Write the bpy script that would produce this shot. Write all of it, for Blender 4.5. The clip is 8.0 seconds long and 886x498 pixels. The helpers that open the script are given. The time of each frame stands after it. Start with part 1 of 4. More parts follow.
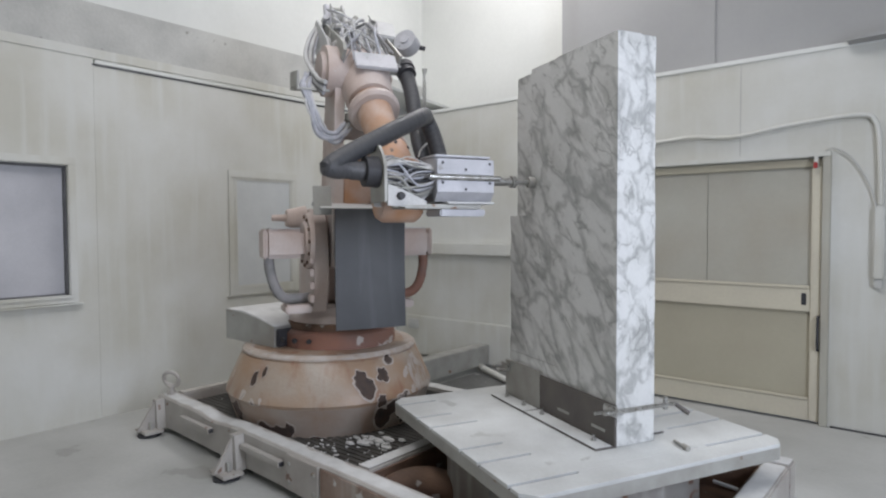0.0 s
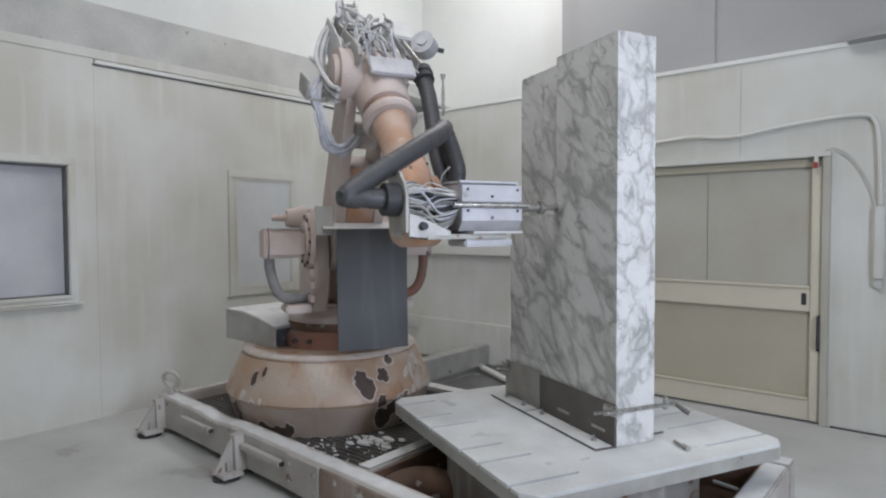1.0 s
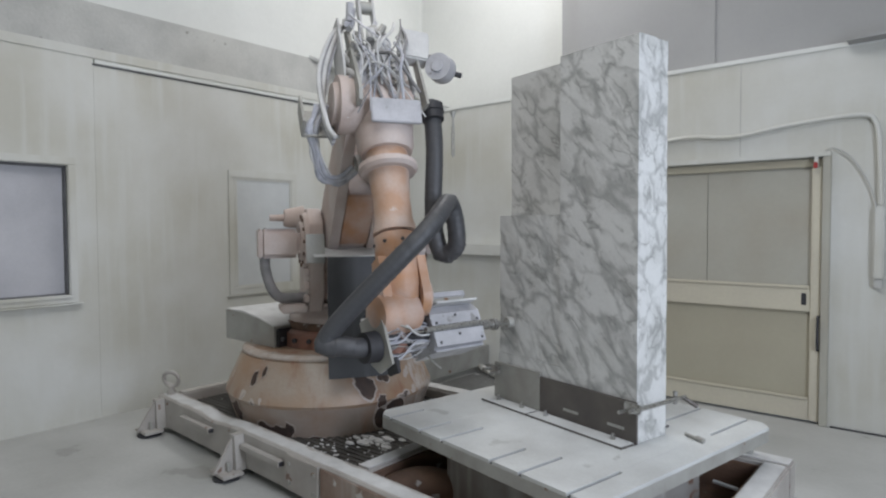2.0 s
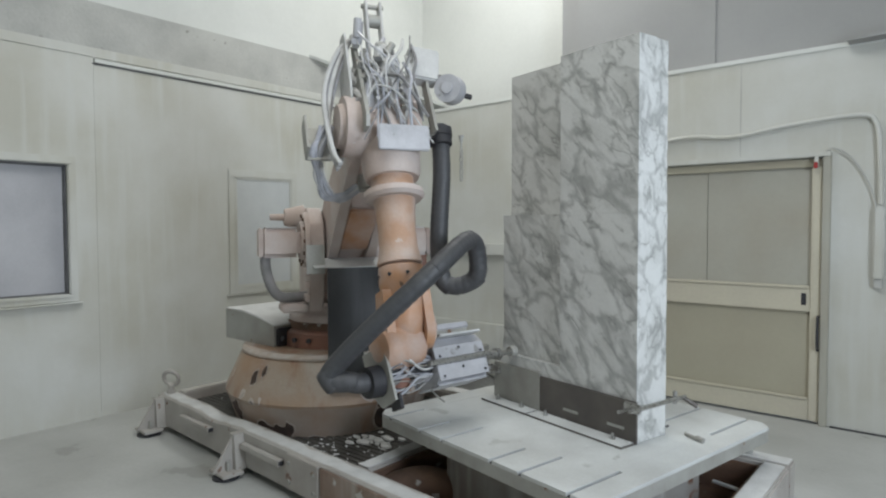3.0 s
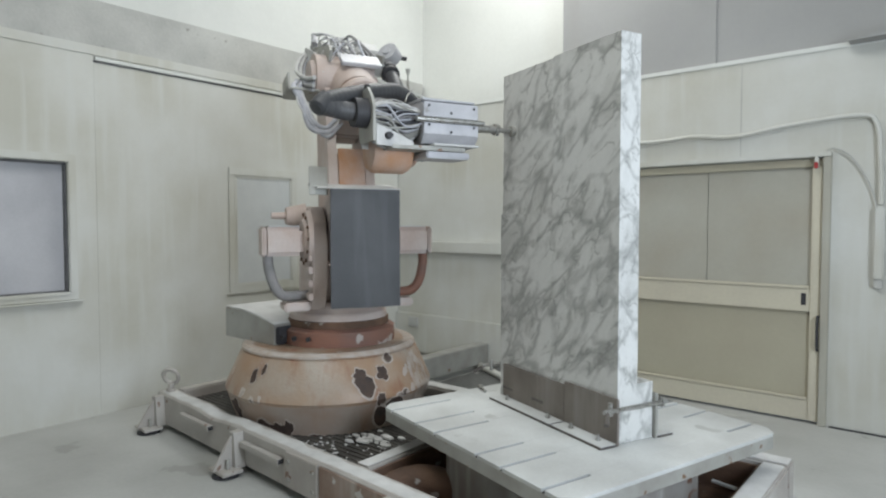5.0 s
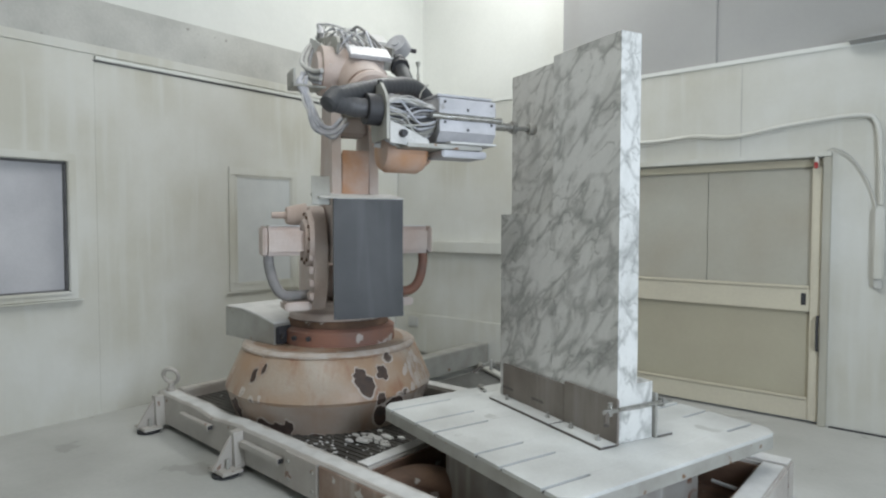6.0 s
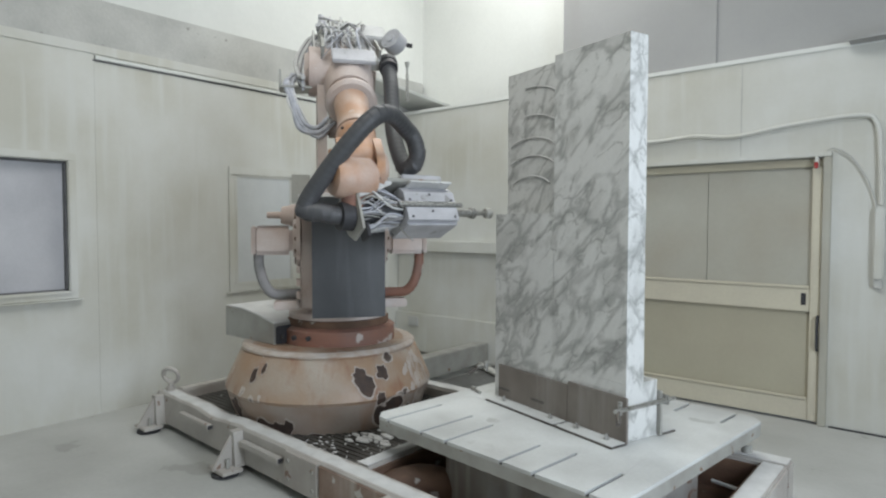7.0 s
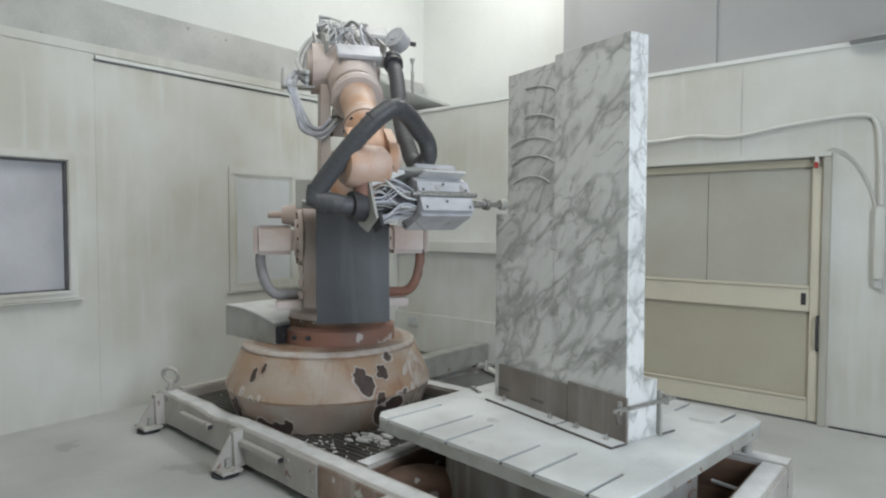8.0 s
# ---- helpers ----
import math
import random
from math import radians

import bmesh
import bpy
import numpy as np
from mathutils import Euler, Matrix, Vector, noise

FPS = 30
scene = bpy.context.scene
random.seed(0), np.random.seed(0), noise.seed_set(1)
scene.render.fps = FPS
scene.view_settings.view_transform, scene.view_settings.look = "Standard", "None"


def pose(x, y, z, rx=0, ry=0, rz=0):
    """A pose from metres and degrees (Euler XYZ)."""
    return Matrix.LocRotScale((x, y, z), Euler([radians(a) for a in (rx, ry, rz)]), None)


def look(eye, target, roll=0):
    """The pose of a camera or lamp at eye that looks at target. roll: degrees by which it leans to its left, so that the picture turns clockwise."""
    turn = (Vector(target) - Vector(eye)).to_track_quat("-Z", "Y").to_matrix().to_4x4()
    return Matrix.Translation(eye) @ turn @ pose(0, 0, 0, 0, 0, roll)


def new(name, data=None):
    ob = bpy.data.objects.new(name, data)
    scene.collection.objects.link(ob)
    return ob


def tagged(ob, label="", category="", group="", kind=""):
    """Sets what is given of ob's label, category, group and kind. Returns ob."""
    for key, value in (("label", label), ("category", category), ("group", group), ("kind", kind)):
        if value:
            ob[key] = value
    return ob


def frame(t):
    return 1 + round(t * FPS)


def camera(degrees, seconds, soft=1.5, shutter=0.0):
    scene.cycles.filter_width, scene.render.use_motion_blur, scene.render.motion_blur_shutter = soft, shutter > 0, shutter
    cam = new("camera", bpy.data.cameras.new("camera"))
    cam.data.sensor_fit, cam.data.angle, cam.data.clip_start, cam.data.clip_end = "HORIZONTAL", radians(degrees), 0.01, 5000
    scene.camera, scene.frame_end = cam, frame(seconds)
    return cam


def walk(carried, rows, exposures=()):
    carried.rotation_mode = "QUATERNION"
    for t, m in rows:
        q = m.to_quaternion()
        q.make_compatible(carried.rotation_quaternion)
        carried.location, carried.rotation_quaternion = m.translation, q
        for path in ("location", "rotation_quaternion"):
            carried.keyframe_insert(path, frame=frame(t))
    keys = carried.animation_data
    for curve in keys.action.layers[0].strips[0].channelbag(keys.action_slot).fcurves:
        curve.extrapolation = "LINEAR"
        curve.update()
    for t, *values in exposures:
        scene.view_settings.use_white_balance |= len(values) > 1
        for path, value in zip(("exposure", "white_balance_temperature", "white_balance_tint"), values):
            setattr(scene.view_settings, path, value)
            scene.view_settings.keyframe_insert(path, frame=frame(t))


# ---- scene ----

# ------------------------------------------------------------ camera
EYE = (0.0, 0.0, 1.6)


def view(yaw, pitch, roll):
    """A camera pose from heading, tilt and lean in degrees."""
    y, p = radians(yaw), radians(pitch)
    way = Vector((-math.sin(y) * math.cos(p), math.cos(y) * math.cos(p), -math.sin(p)))
    return look(EYE, Vector(EYE) + way, roll)


cam = camera(71.24, 8.0, 2.2)
walk(cam, [(0.0, view(40.13, 2.10, -0.26)), (1.5, view(40.13, 2.10, -0.26)), (4.0, view(40.13, 2.20, -0.26 + 0.18)),
           (8.0, view(40.13, 2.31, -0.26 + 0.36))],
     exposures=[(0.0, 0.04, 6300, 15), (0.5, 0.09, 6300, 15), (1.0, -0.02, 6250, 15), (1.5, -0.06, 6250, 15), (3.0, -0.04, 6350, 8), (3.5, 0.14, 6350, 8), (4.0, 0.15, 6350, 8), (8.0, 0.13, 6350, 8)])

# ------------------------------------------------------------ light
world = bpy.data.worlds.new("world")
scene.world = world
world.use_nodes = True
world.node_tree.nodes["Background"].inputs[0].default_value = (0.75, 0.85, 1.0, 1)
world.node_tree.nodes["Background"].inputs[1].default_value = 0.25


def area_lamp(name, eye, target, sx, sy, power, colour):
    data = bpy.data.lights.new(name, "AREA")
    data.shape, data.size, data.size_y, data.energy, data.color = "RECTANGLE", sx, sy, power, colour
    ob = new(name, data)
    ob.matrix_basis = look(eye, target)
    return ob


# overhead source near the bright upper corner, its fixture unseen
area_lamp("ceiling_tubes", (-3.6, 4.7, 5.5), (-3.5, 4.9, 0), 2.0, 1.4, 80, (1.0, 0.985, 0.95))
# added overhead fill for the robot and near side, no fixture known here
area_lamp("ceiling_tubes", (-1.4, 0.9, 5.6), (-2.0, 1.8, 0), 2.4, 2.4, 97, (1.0, 0.985, 0.95))
area_lamp("daylight_opening", (2.22, 1.65, 2.1), (-1.8, 1.75, 1.35), 1.4, 2.2, 142, (0.80, 0.88, 1.0))

# ------------------------------------------------------------ materials


def material(name, base, second=None, rough=0.6, metal=0.0, scale=6.0, fine=60.0, bump=0.15, spots=None, spot_level=0.62, spot_scale=9.0, grain_by=0.15, rim=None, streak=None):
    """A surface with a base colour, a second colour in soft patches, fine grain, relief and optional worn spots."""
    m = bpy.data.materials.new(name)
    m.use_nodes = True
    n, l = m.node_tree.nodes, m.node_tree.links
    b = n["Principled BSDF"]
    b.inputs["Metallic"].default_value = metal
    tex = n.new("ShaderNodeTexCoord")
    big, small = n.new("ShaderNodeTexNoise"), n.new("ShaderNodeTexNoise")
    big.inputs["Scale"].default_value, big.inputs["Detail"].default_value = scale, 6
    small.inputs["Scale"].default_value, small.inputs["Detail"].default_value = fine, 4
    for t in (big, small):
        l.new(tex.outputs["Object"], t.inputs["Vector"])
    ramp = n.new("ShaderNodeMapRange")
    ramp.inputs[1].default_value, ramp.inputs[2].default_value = 0.35, 0.68
    l.new(big.outputs[0], ramp.inputs[0])
    mix = n.new("ShaderNodeMixRGB")
    second = second or tuple(c * 0.8 for c in base)
    mix.inputs[1].default_value, mix.inputs[2].default_value = (*base, 1), (*second, 1)
    l.new(ramp.outputs[0], mix.inputs[0])
    grain = n.new("ShaderNodeMixRGB")
    grain.blend_type = "MULTIPLY"
    grain.inputs[0].default_value = grain_by
    l.new(mix.outputs[0], grain.inputs[1])
    l.new(small.outputs[0], grain.inputs[2])
    out = grain.outputs[0]
    if streak:
        flat = n.new("ShaderNodeMapping")
        flat.inputs["Scale"].default_value = (7, 7, 0.5)
        l.new(tex.outputs["Object"], flat.inputs["Vector"])
        run = n.new("ShaderNodeTexNoise")
        run.inputs["Scale"].default_value, run.inputs["Detail"].default_value = 1.6, 5
        l.new(flat.outputs[0], run.inputs["Vector"])
        amount = n.new("ShaderNodeMapRange")
        amount.inputs[1].default_value, amount.inputs[2].default_value, amount.inputs[4].default_value = 0.5, 0.72, 0.8
        l.new(run.outputs[0], amount.inputs[0])
        drip = n.new("ShaderNodeMixRGB")
        drip.inputs[2].default_value = (*streak, 1)
        l.new(amount.outputs[0], drip.inputs[0])
        l.new(out, drip.inputs[1])
        out = drip.outputs[0]
    if spots:
        sp = n.new("ShaderNodeTexNoise")
        sp.inputs["Scale"].default_value, sp.inputs["Detail"].default_value = spot_scale, 8
        l.new(tex.outputs["Object"], sp.inputs["Vector"])
        if rim:
            edge = n.new("ShaderNodeMapRange")
            edge.inputs[1].default_value, edge.inputs[2].default_value = spot_level - 0.028, spot_level - 0.012
            l.new(sp.outputs[0], edge.inputs[0])
            pale = n.new("ShaderNodeMixRGB")
            pale.inputs[2].default_value = (*rim, 1)
            l.new(out, pale.inputs[1])
            l.new(edge.outputs[0], pale.inputs[0])
            out = pale.outputs[0]
        cut = n.new("ShaderNodeMapRange")
        cut.inputs[1].default_value, cut.inputs[2].default_value = spot_level, spot_level + 0.03
        l.new(sp.outputs[0], cut.inputs[0])
        top = n.new("ShaderNodeMixRGB")
        top.inputs[2].default_value = (*spots, 1)
        l.new(out, top.inputs[1])
        l.new(cut.outputs[0], top.inputs[0])
        out = top.outputs[0]
    l.new(out, b.inputs["Base Color"])
    rr = n.new("ShaderNodeMapRange")
    rr.inputs[3].default_value, rr.inputs[4].default_value = max(rough - 0.12, 0.02), min(rough + 0.12, 1)
    l.new(small.outputs[0], rr.inputs[0])
    l.new(rr.outputs[0], b.inputs["Roughness"])
    if bump:
        bp = n.new("ShaderNodeBump")
        bp.inputs["Strength"].default_value, bp.inputs["Distance"].default_value = bump, 0.01
        l.new(small.outputs[0], bp.inputs["Height"])
        l.new(bp.outputs[0], b.inputs["Normal"])
    return m


def marble_material():
    m = bpy.data.materials.new("veined_marble")
    m.use_nodes = True
    n, l = m.node_tree.nodes, m.node_tree.links
    b = n["Principled BSDF"]
    tex = n.new("ShaderNodeTexCoord")
    turn = n.new("ShaderNodeMapping")
    turn.inputs["Rotation"].default_value = (0.0, radians(47), 0.0)
    l.new(tex.outputs["Object"], turn.inputs["Vector"])
    first_turn, turn = turn, n.new("ShaderNodeMapping")
    turn.inputs["Scale"].default_value = (1.0, 1.0, 0.48)
    l.new(first_turn.outputs[0], turn.inputs["Vector"])
    def noise_at(vector, scale, detail, rough=0.55):
        t = n.new("ShaderNodeTexNoise")
        t.inputs["Scale"].default_value, t.inputs["Detail"].default_value, t.inputs["Roughness"].default_value = scale, detail, rough
        l.new(vector, t.inputs["Vector"])
        return t

    def shifted(vector, scale, amount):
        """The place pushed about by a noise, so that no vein runs straight."""
        add = n.new("ShaderNodeMixRGB")
        add.blend_type = "ADD"
        add.inputs[0].default_value = amount
        l.new(vector, add.inputs[1])
        l.new(noise_at(vector, scale, 4).outputs["Color"], add.inputs[2])
        return add.outputs[0]

    def ramp(value, lo, hi, a=0.0, b_out=1.0):
        r = n.new("ShaderNodeMapRange")
        r.interpolation_type = "SMOOTHSTEP"
        r.inputs[1].default_value, r.inputs[2].default_value, r.inputs[3].default_value, r.inputs[4].default_value = lo, hi, a, b_out
        l.new(value, r.inputs[0])
        return r.outputs[0]

    def seams(vector, scale, wide):
        """1 along the seams between pale lumps, 0 within them."""
        v = n.new("ShaderNodeTexVoronoi")
        v.feature = "DISTANCE_TO_EDGE"
        v.inputs["Scale"].default_value = scale
        l.new(vector, v.inputs["Vector"])
        return ramp(v.outputs["Distance"], 0.0, wide, 1.0, 0.0)

    def times(a, b_out):
        m2 = n.new("ShaderNodeMath")
        m2.operation = "MULTIPLY"
        l.new(a, m2.inputs[0])
        if isinstance(b_out, float):
            m2.inputs[1].default_value = b_out
        else:
            l.new(b_out, m2.inputs[1])
        return m2.outputs[0]

    def blend(a, colour_to, factor):
        m2 = n.new("ShaderNodeMixRGB")
        m2.inputs[2].default_value = (*colour_to, 1)
        l.new(a, m2.inputs[1])
        l.new(factor, m2.inputs[0])
        return m2.outputs[0]

    bent = shifted(shifted(turn.outputs[0], 3.2, 0.22), 17, 0.055)
    cloud = noise_at(bent, 4.2, 6, 0.62).outputs[0]
    clump = noise_at(bent, 8.5, 8, 0.68).outputs[0]
    base = n.new("ShaderNodeMixRGB")
    base.inputs[1].default_value, base.inputs[2].default_value = (0.72, 0.725, 0.71, 1), (0.62, 0.625, 0.605, 1)
    l.new(clump, base.inputs[0])
    colour = blend(base.outputs[0], (0.47, 0.475, 0.455), times(ramp(cloud, 0.44, 0.62), 0.52))
    colour = blend(colour, (0.30, 0.305, 0.295), times(times(seams(bent, 6.6, 0.14), ramp(cloud, 0.33, 0.54)), 0.66))
    colour = blend(colour, (0.24, 0.245, 0.235), times(times(seams(bent, 13.5, 0.10), ramp(clump, 0.46, 0.60)), 0.62))
    colour = blend(colour, (0.27, 0.27, 0.255), times(times(ramp(clump, 0.53, 0.66), ramp(cloud, 0.46, 0.58)), 0.38))
    mix = n.new("ShaderNodeMixRGB")
    mix.inputs[0].default_value = 0.14
    mix.blend_type = "MULTIPLY"
    l.new(colour, mix.inputs[1])
    l.new(noise_at(tex.outputs["Object"], 70, 4).outputs[0], mix.inputs[2])
    l.new(mix.outputs[0], b.inputs["Base Color"])
    b.inputs["Roughness"].default_value = 0.5
    g = n.new("ShaderNodeTexNoise")
    g.inputs["Scale"].default_value = 120
    l.new(tex.outputs["Object"], g.inputs["Vector"])
    bp = n.new("ShaderNodeBump")
    bp.inputs["Strength"].default_value, bp.inputs["Distance"].default_value = 0.1, 0.004
    l.new(g.outputs[0], bp.inputs["Height"])
    l.new(bp.outputs[0], b.inputs["Normal"])
    return m


PANEL = material("dusty_white_panel", (0.63, 0.635, 0.605), (0.505, 0.495, 0.43), 0.55, 0, 1.1, 30, 0.02, grain_by=0.06, streak=(0.585, 0.59, 0.555))
UPPER = material("white_plaster", (0.72, 0.73, 0.70), (0.63, 0.64, 0.61), 0.9, 0, 0.8, 25, 0.04, grain_by=0.08)
# white plaster darkened: shade away from the corner lamp is in this colour
SHADED_GREY = material("plaster_shaded_grey", (0.385, 0.385, 0.38), (0.33, 0.33, 0.325), 0.9, 0, 0.8, 25, 0.04, grain_by=0.08)
BEAM = material("dirty_concrete", (0.56, 0.56, 0.53), (0.43, 0.43, 0.41), 0.95, 0, 2.0, 40, 0.2, (0.30, 0.29, 0.27), 0.68, 9, grain_by=0.15)
SLEEVE = material("dusty_cable_sleeve", (0.30, 0.29, 0.29), (0.20, 0.20, 0.20), 0.7, 0, 9, 70, 0.2)
FLOOR = material("dusty_floor", (0.50, 0.505, 0.485), (0.39, 0.39, 0.37), 0.7, 0, 1.1, 35, 0.08, (0.31, 0.31, 0.29), 0.66, 2.2, grain_by=0.18)
CREAM = material("cream_paint", (0.63, 0.59, 0.47), (0.57, 0.53, 0.43), 0.5, 0, 2, 40, 0.05)
DOORHAZE = material("door_panel_dulled_by_dust", (0.445, 0.44, 0.385), (0.40, 0.375, 0.31), 0.6, 0, 1.6, 30, 0.03, grain_by=0.10)
DOORPANEL = material("beige_door_panel", (0.455, 0.43, 0.33), (0.405, 0.37, 0.285), 0.5, 0, 1.2, 30, 0.03, grain_by=0.08)
GLASS = material("frosted_pane", (0.51, 0.51, 0.535), (0.44, 0.44, 0.465), 0.4, 0, 3, 60, 0.05, grain_by=0.12)
GASKET = material("dusty_gasket", (0.16, 0.16, 0.165), (0.10, 0.10, 0.105), 0.7)
HAZY = material("whitened_pane", (0.60, 0.62, 0.62), (0.55, 0.57, 0.575), 0.4, 0, 5, 120, 0.1)
DARK = material("dark_parts_and_shade", (0.04, 0.04, 0.045), None, 0.6)
STEEL = material("dusty_grey_steel", (0.44, 0.44, 0.41), (0.33, 0.32, 0.29), 0.55, 0.3, 5, 60, 0.2, (0.20, 0.12, 0.07), 0.67, 14)
FRAMEPAINT = material("dusty_frame_paint", (0.47, 0.45, 0.42), (0.38, 0.35, 0.32), 0.6, 0, 4, 60, 0.2, (0.20, 0.13, 0.10), 0.68, 10)
RUST = material("rusty_steel", (0.20, 0.12, 0.08), (0.11, 0.07, 0.05), 0.8, 0.2, 6, 70, 0.4, (0.35, 0.33, 0.30), 0.66, 12)
SKIRT = material("stained_skirt_steel", (0.34, 0.33, 0.31), (0.24, 0.215, 0.185), 0.55, 0.2, 4, 60, 0.2, (0.17, 0.09, 0.06), 0.66, 7, streak=(0.45, 0.44, 0.42))
RUSTPAINT = material("rust_stained_rail_paint", (0.34, 0.26, 0.215), (0.22, 0.145, 0.105), 0.7, 0, 7, 60, 0.3, (0.50, 0.48, 0.45), 0.64, 8, streak=(0.40, 0.36, 0.32))
BROWNPLATE = material("dusty_brown_plate", (0.25, 0.225, 0.20), (0.18, 0.155, 0.135), 0.6, 0.2, 4, 60, 0.15, streak=(0.30, 0.285, 0.265))
WETFLOOR = material("dark_wet_floor", (0.15, 0.15, 0.145), (0.09, 0.09, 0.085), 0.35, 0, 2.5, 40, 0.1, (0.36, 0.36, 0.35), 0.66, 6)
GRATE = material("dark_wet_plate", (0.085, 0.08, 0.072), (0.045, 0.042, 0.038), 0.5, 0, 5, 40, 0.3, (0.5, 0.5, 0.48), 0.68, 8)
CONE = material("peeling_orange_paint", (0.375, 0.245, 0.155), (0.42, 0.36, 0.30), 0.4, 0, 3.4, 60, 0.2, (0.085, 0.06, 0.05), 0.625, 4.2, rim=(0.50, 0.45, 0.41), streak=(0.27, 0.13, 0.08))
CONEFOOT = material("dust_greyed_orange_paint", (0.40, 0.345, 0.30), (0.34, 0.25, 0.19), 0.55, 0, 3.4, 60, 0.2, (0.14, 0.10, 0.08), 0.67, 5, streak=(0.31, 0.20, 0.145))
ORANGE = material("dusty_orange_paint", (0.49, 0.265, 0.145), (0.55, 0.42, 0.36), 0.5, 0, 5, 60, 0.15, (0.13, 0.085, 0.06), 0.70, 9)
PINK = material("dust_on_orange_paint", (0.61, 0.545, 0.515), (0.53, 0.42, 0.365), 0.6, 0, 4, 60, 0.2)
RUSTORANGE = material("stained_orange_paint", (0.30, 0.145, 0.10), (0.22, 0.13, 0.105), 0.6, 0, 5, 60, 0.25, (0.47, 0.42, 0.385), 0.59, 7)
ORANGEDUST = material("orange_paint_whitened", (0.58, 0.475, 0.42), (0.50, 0.31, 0.205), 0.55, 0, 5, 60, 0.15, (0.60, 0.56, 0.53), 0.66, 12)
DUSTY = material("white_dust", (0.66, 0.66, 0.65), (0.55, 0.55, 0.54), 0.9, 0, 9, 80, 0.4)
ALU = material("dusty_aluminium", (0.55, 0.55, 0.575), (0.41, 0.41, 0.43), 0.45, 0.12, 7, 70, 0.2, (0.29, 0.285, 0.28), 0.66, 13)
BLACK = material("black_rubber", (0.040, 0.043, 0.048), (0.065, 0.068, 0.073), 0.5, 0, 3, 50, 0.08, streak=(0.085, 0.09, 0.095))
HOSE = material("black_hose", (0.045, 0.047, 0.051), (0.085, 0.085, 0.09), 0.5, 0, 9, 90, 0.2)
PLATE = material("brown_steel_plate", (0.16, 0.145, 0.13), (0.10, 0.09, 0.085), 0.5, 0.4, 4, 60, 0.15)
TABLE = material("dusty_table_top", (0.66, 0.675, 0.66), (0.48, 0.485, 0.47), 0.75, 0, 2.2, 60, 0.12, (0.42, 0.425, 0.41), 0.64, 3.4, grain_by=0.18)
CHROME = material("worn_chrome", (0.55, 0.55, 0.54), (0.40, 0.39, 0.36), 0.3, 0.9, 20, 90, 0.1)
CABLE = material("grey_cable", (0.55, 0.56, 0.60), (0.38, 0.39, 0.44), 0.5, 0, 20, 90, 0.1)
RED = material("red_plastic", (0.45, 0.05, 0.05), None, 0.5)
BARE = material("bare_rusty_iron", (0.10, 0.065, 0.05), (0.06, 0.045, 0.04), 0.7, 0.2, 14, 70, 0.4)
RIM = material("lifted_paint_edge", (0.53, 0.48, 0.44), (0.44, 0.35, 0.28), 0.7, 0, 14, 70, 0.2)
MARBLE = marble_material()

# ------------------------------------------------------------ mesh tools


def box(bm, x0, x1, y0, y1, z0, z1, bevel=0.0, m=None):
    made = bmesh.ops.create_cube(bm, size=1)["verts"]
    t = Matrix.Translation(((x0 + x1) / 2, (y0 + y1) / 2, (z0 + z1) / 2)) @ Matrix.Diagonal((x1 - x0, y1 - y0, z1 - z0, 1))
    bmesh.ops.transform(bm, matrix=(m or Matrix()) @ t, verts=made)
    if bevel:
        edges = list({e for v in made for e in v.link_edges})
        bmesh.ops.bevel(bm, geom=edges, offset=bevel, segments=2, affect="EDGES")
    return bm


def rod(bm, a, b, r, r2=None, sides=20):
    """A cylinder or cone from a to b."""
    a, b = Vector(a), Vector(b)
    turn = (b - a).to_track_quat("Z", "Y").to_matrix().to_4x4()
    bmesh.ops.create_cone(bm, cap_ends=True, segments=sides, radius1=r, radius2=r if r2 is None else r2, depth=(b - a).length,
                          matrix=Matrix.Translation((a + b) / 2) @ turn)
    return bm


def lathe(bm, profile, sides=48, m=None):
    """Turn (radius, height) pairs round z."""
    rings = [[bm.verts.new((m or Matrix()) @ Vector((r * math.cos(k * math.tau / sides), r * math.sin(k * math.tau / sides), z)))
              for k in range(sides)] for r, z in profile]
    for a, b in zip(rings, rings[1:]):
        for k in range(sides):
            bm.faces.new((a[k], a[(k + 1) % sides], b[(k + 1) % sides], b[k]))
    for ring, flip in ((rings[0], True), (rings[-1], False)):
        bm.faces.new(ring[::-1] if flip else ring)
    return bm


def smooth_path(points, steps=8):
    """A smooth curve through the points."""
    p = [Vector(q) for q in points]
    p = [2 * p[0] - p[1]] + p + [2 * p[-1] - p[-2]]
    out = []
    for i in range(1, len(p) - 2):
        for k in range(steps):
            t = k / steps
            out.append(0.5 * (2 * p[i] + (p[i + 1] - p[i - 1]) * t + (2 * p[i - 1] - 5 * p[i] + 4 * p[i + 1] - p[i + 2]) * t * t
                              + (3 * p[i] - p[i - 1] - 3 * p[i + 1] + p[i + 2]) * t ** 3))
    return out + [p[-2]]


def tube(bm, points, r, sides=12, steps=8, ribs=0.0):
    """A hose along a smooth curve; ribs makes it corrugated."""
    path = smooth_path(points, steps)
    rings, side = [], None
    for i, q in enumerate(path):
        way = (path[min(i + 1, len(path) - 1)] - path[max(i - 1, 0)]).normalized()
        side = way.orthogonal().normalized() if side is None else (side - way * side.dot(way)).normalized()
        up = way.cross(side)
        rr = r * (1 + ribs * (i % 2))
        rings.append([bm.verts.new(q + (side * math.cos(a) + up * math.sin(a)) * rr) for a in (math.tau * k / sides for k in range(sides))])
    for a, b in zip(rings, rings[1:]):
        for k in range(sides):
            bm.faces.new((a[k], a[(k + 1) % sides], b[(k + 1) % sides], b[k]))
    bm.faces.new(rings[0][::-1])
    bm.faces.new(rings[-1])
    return bm


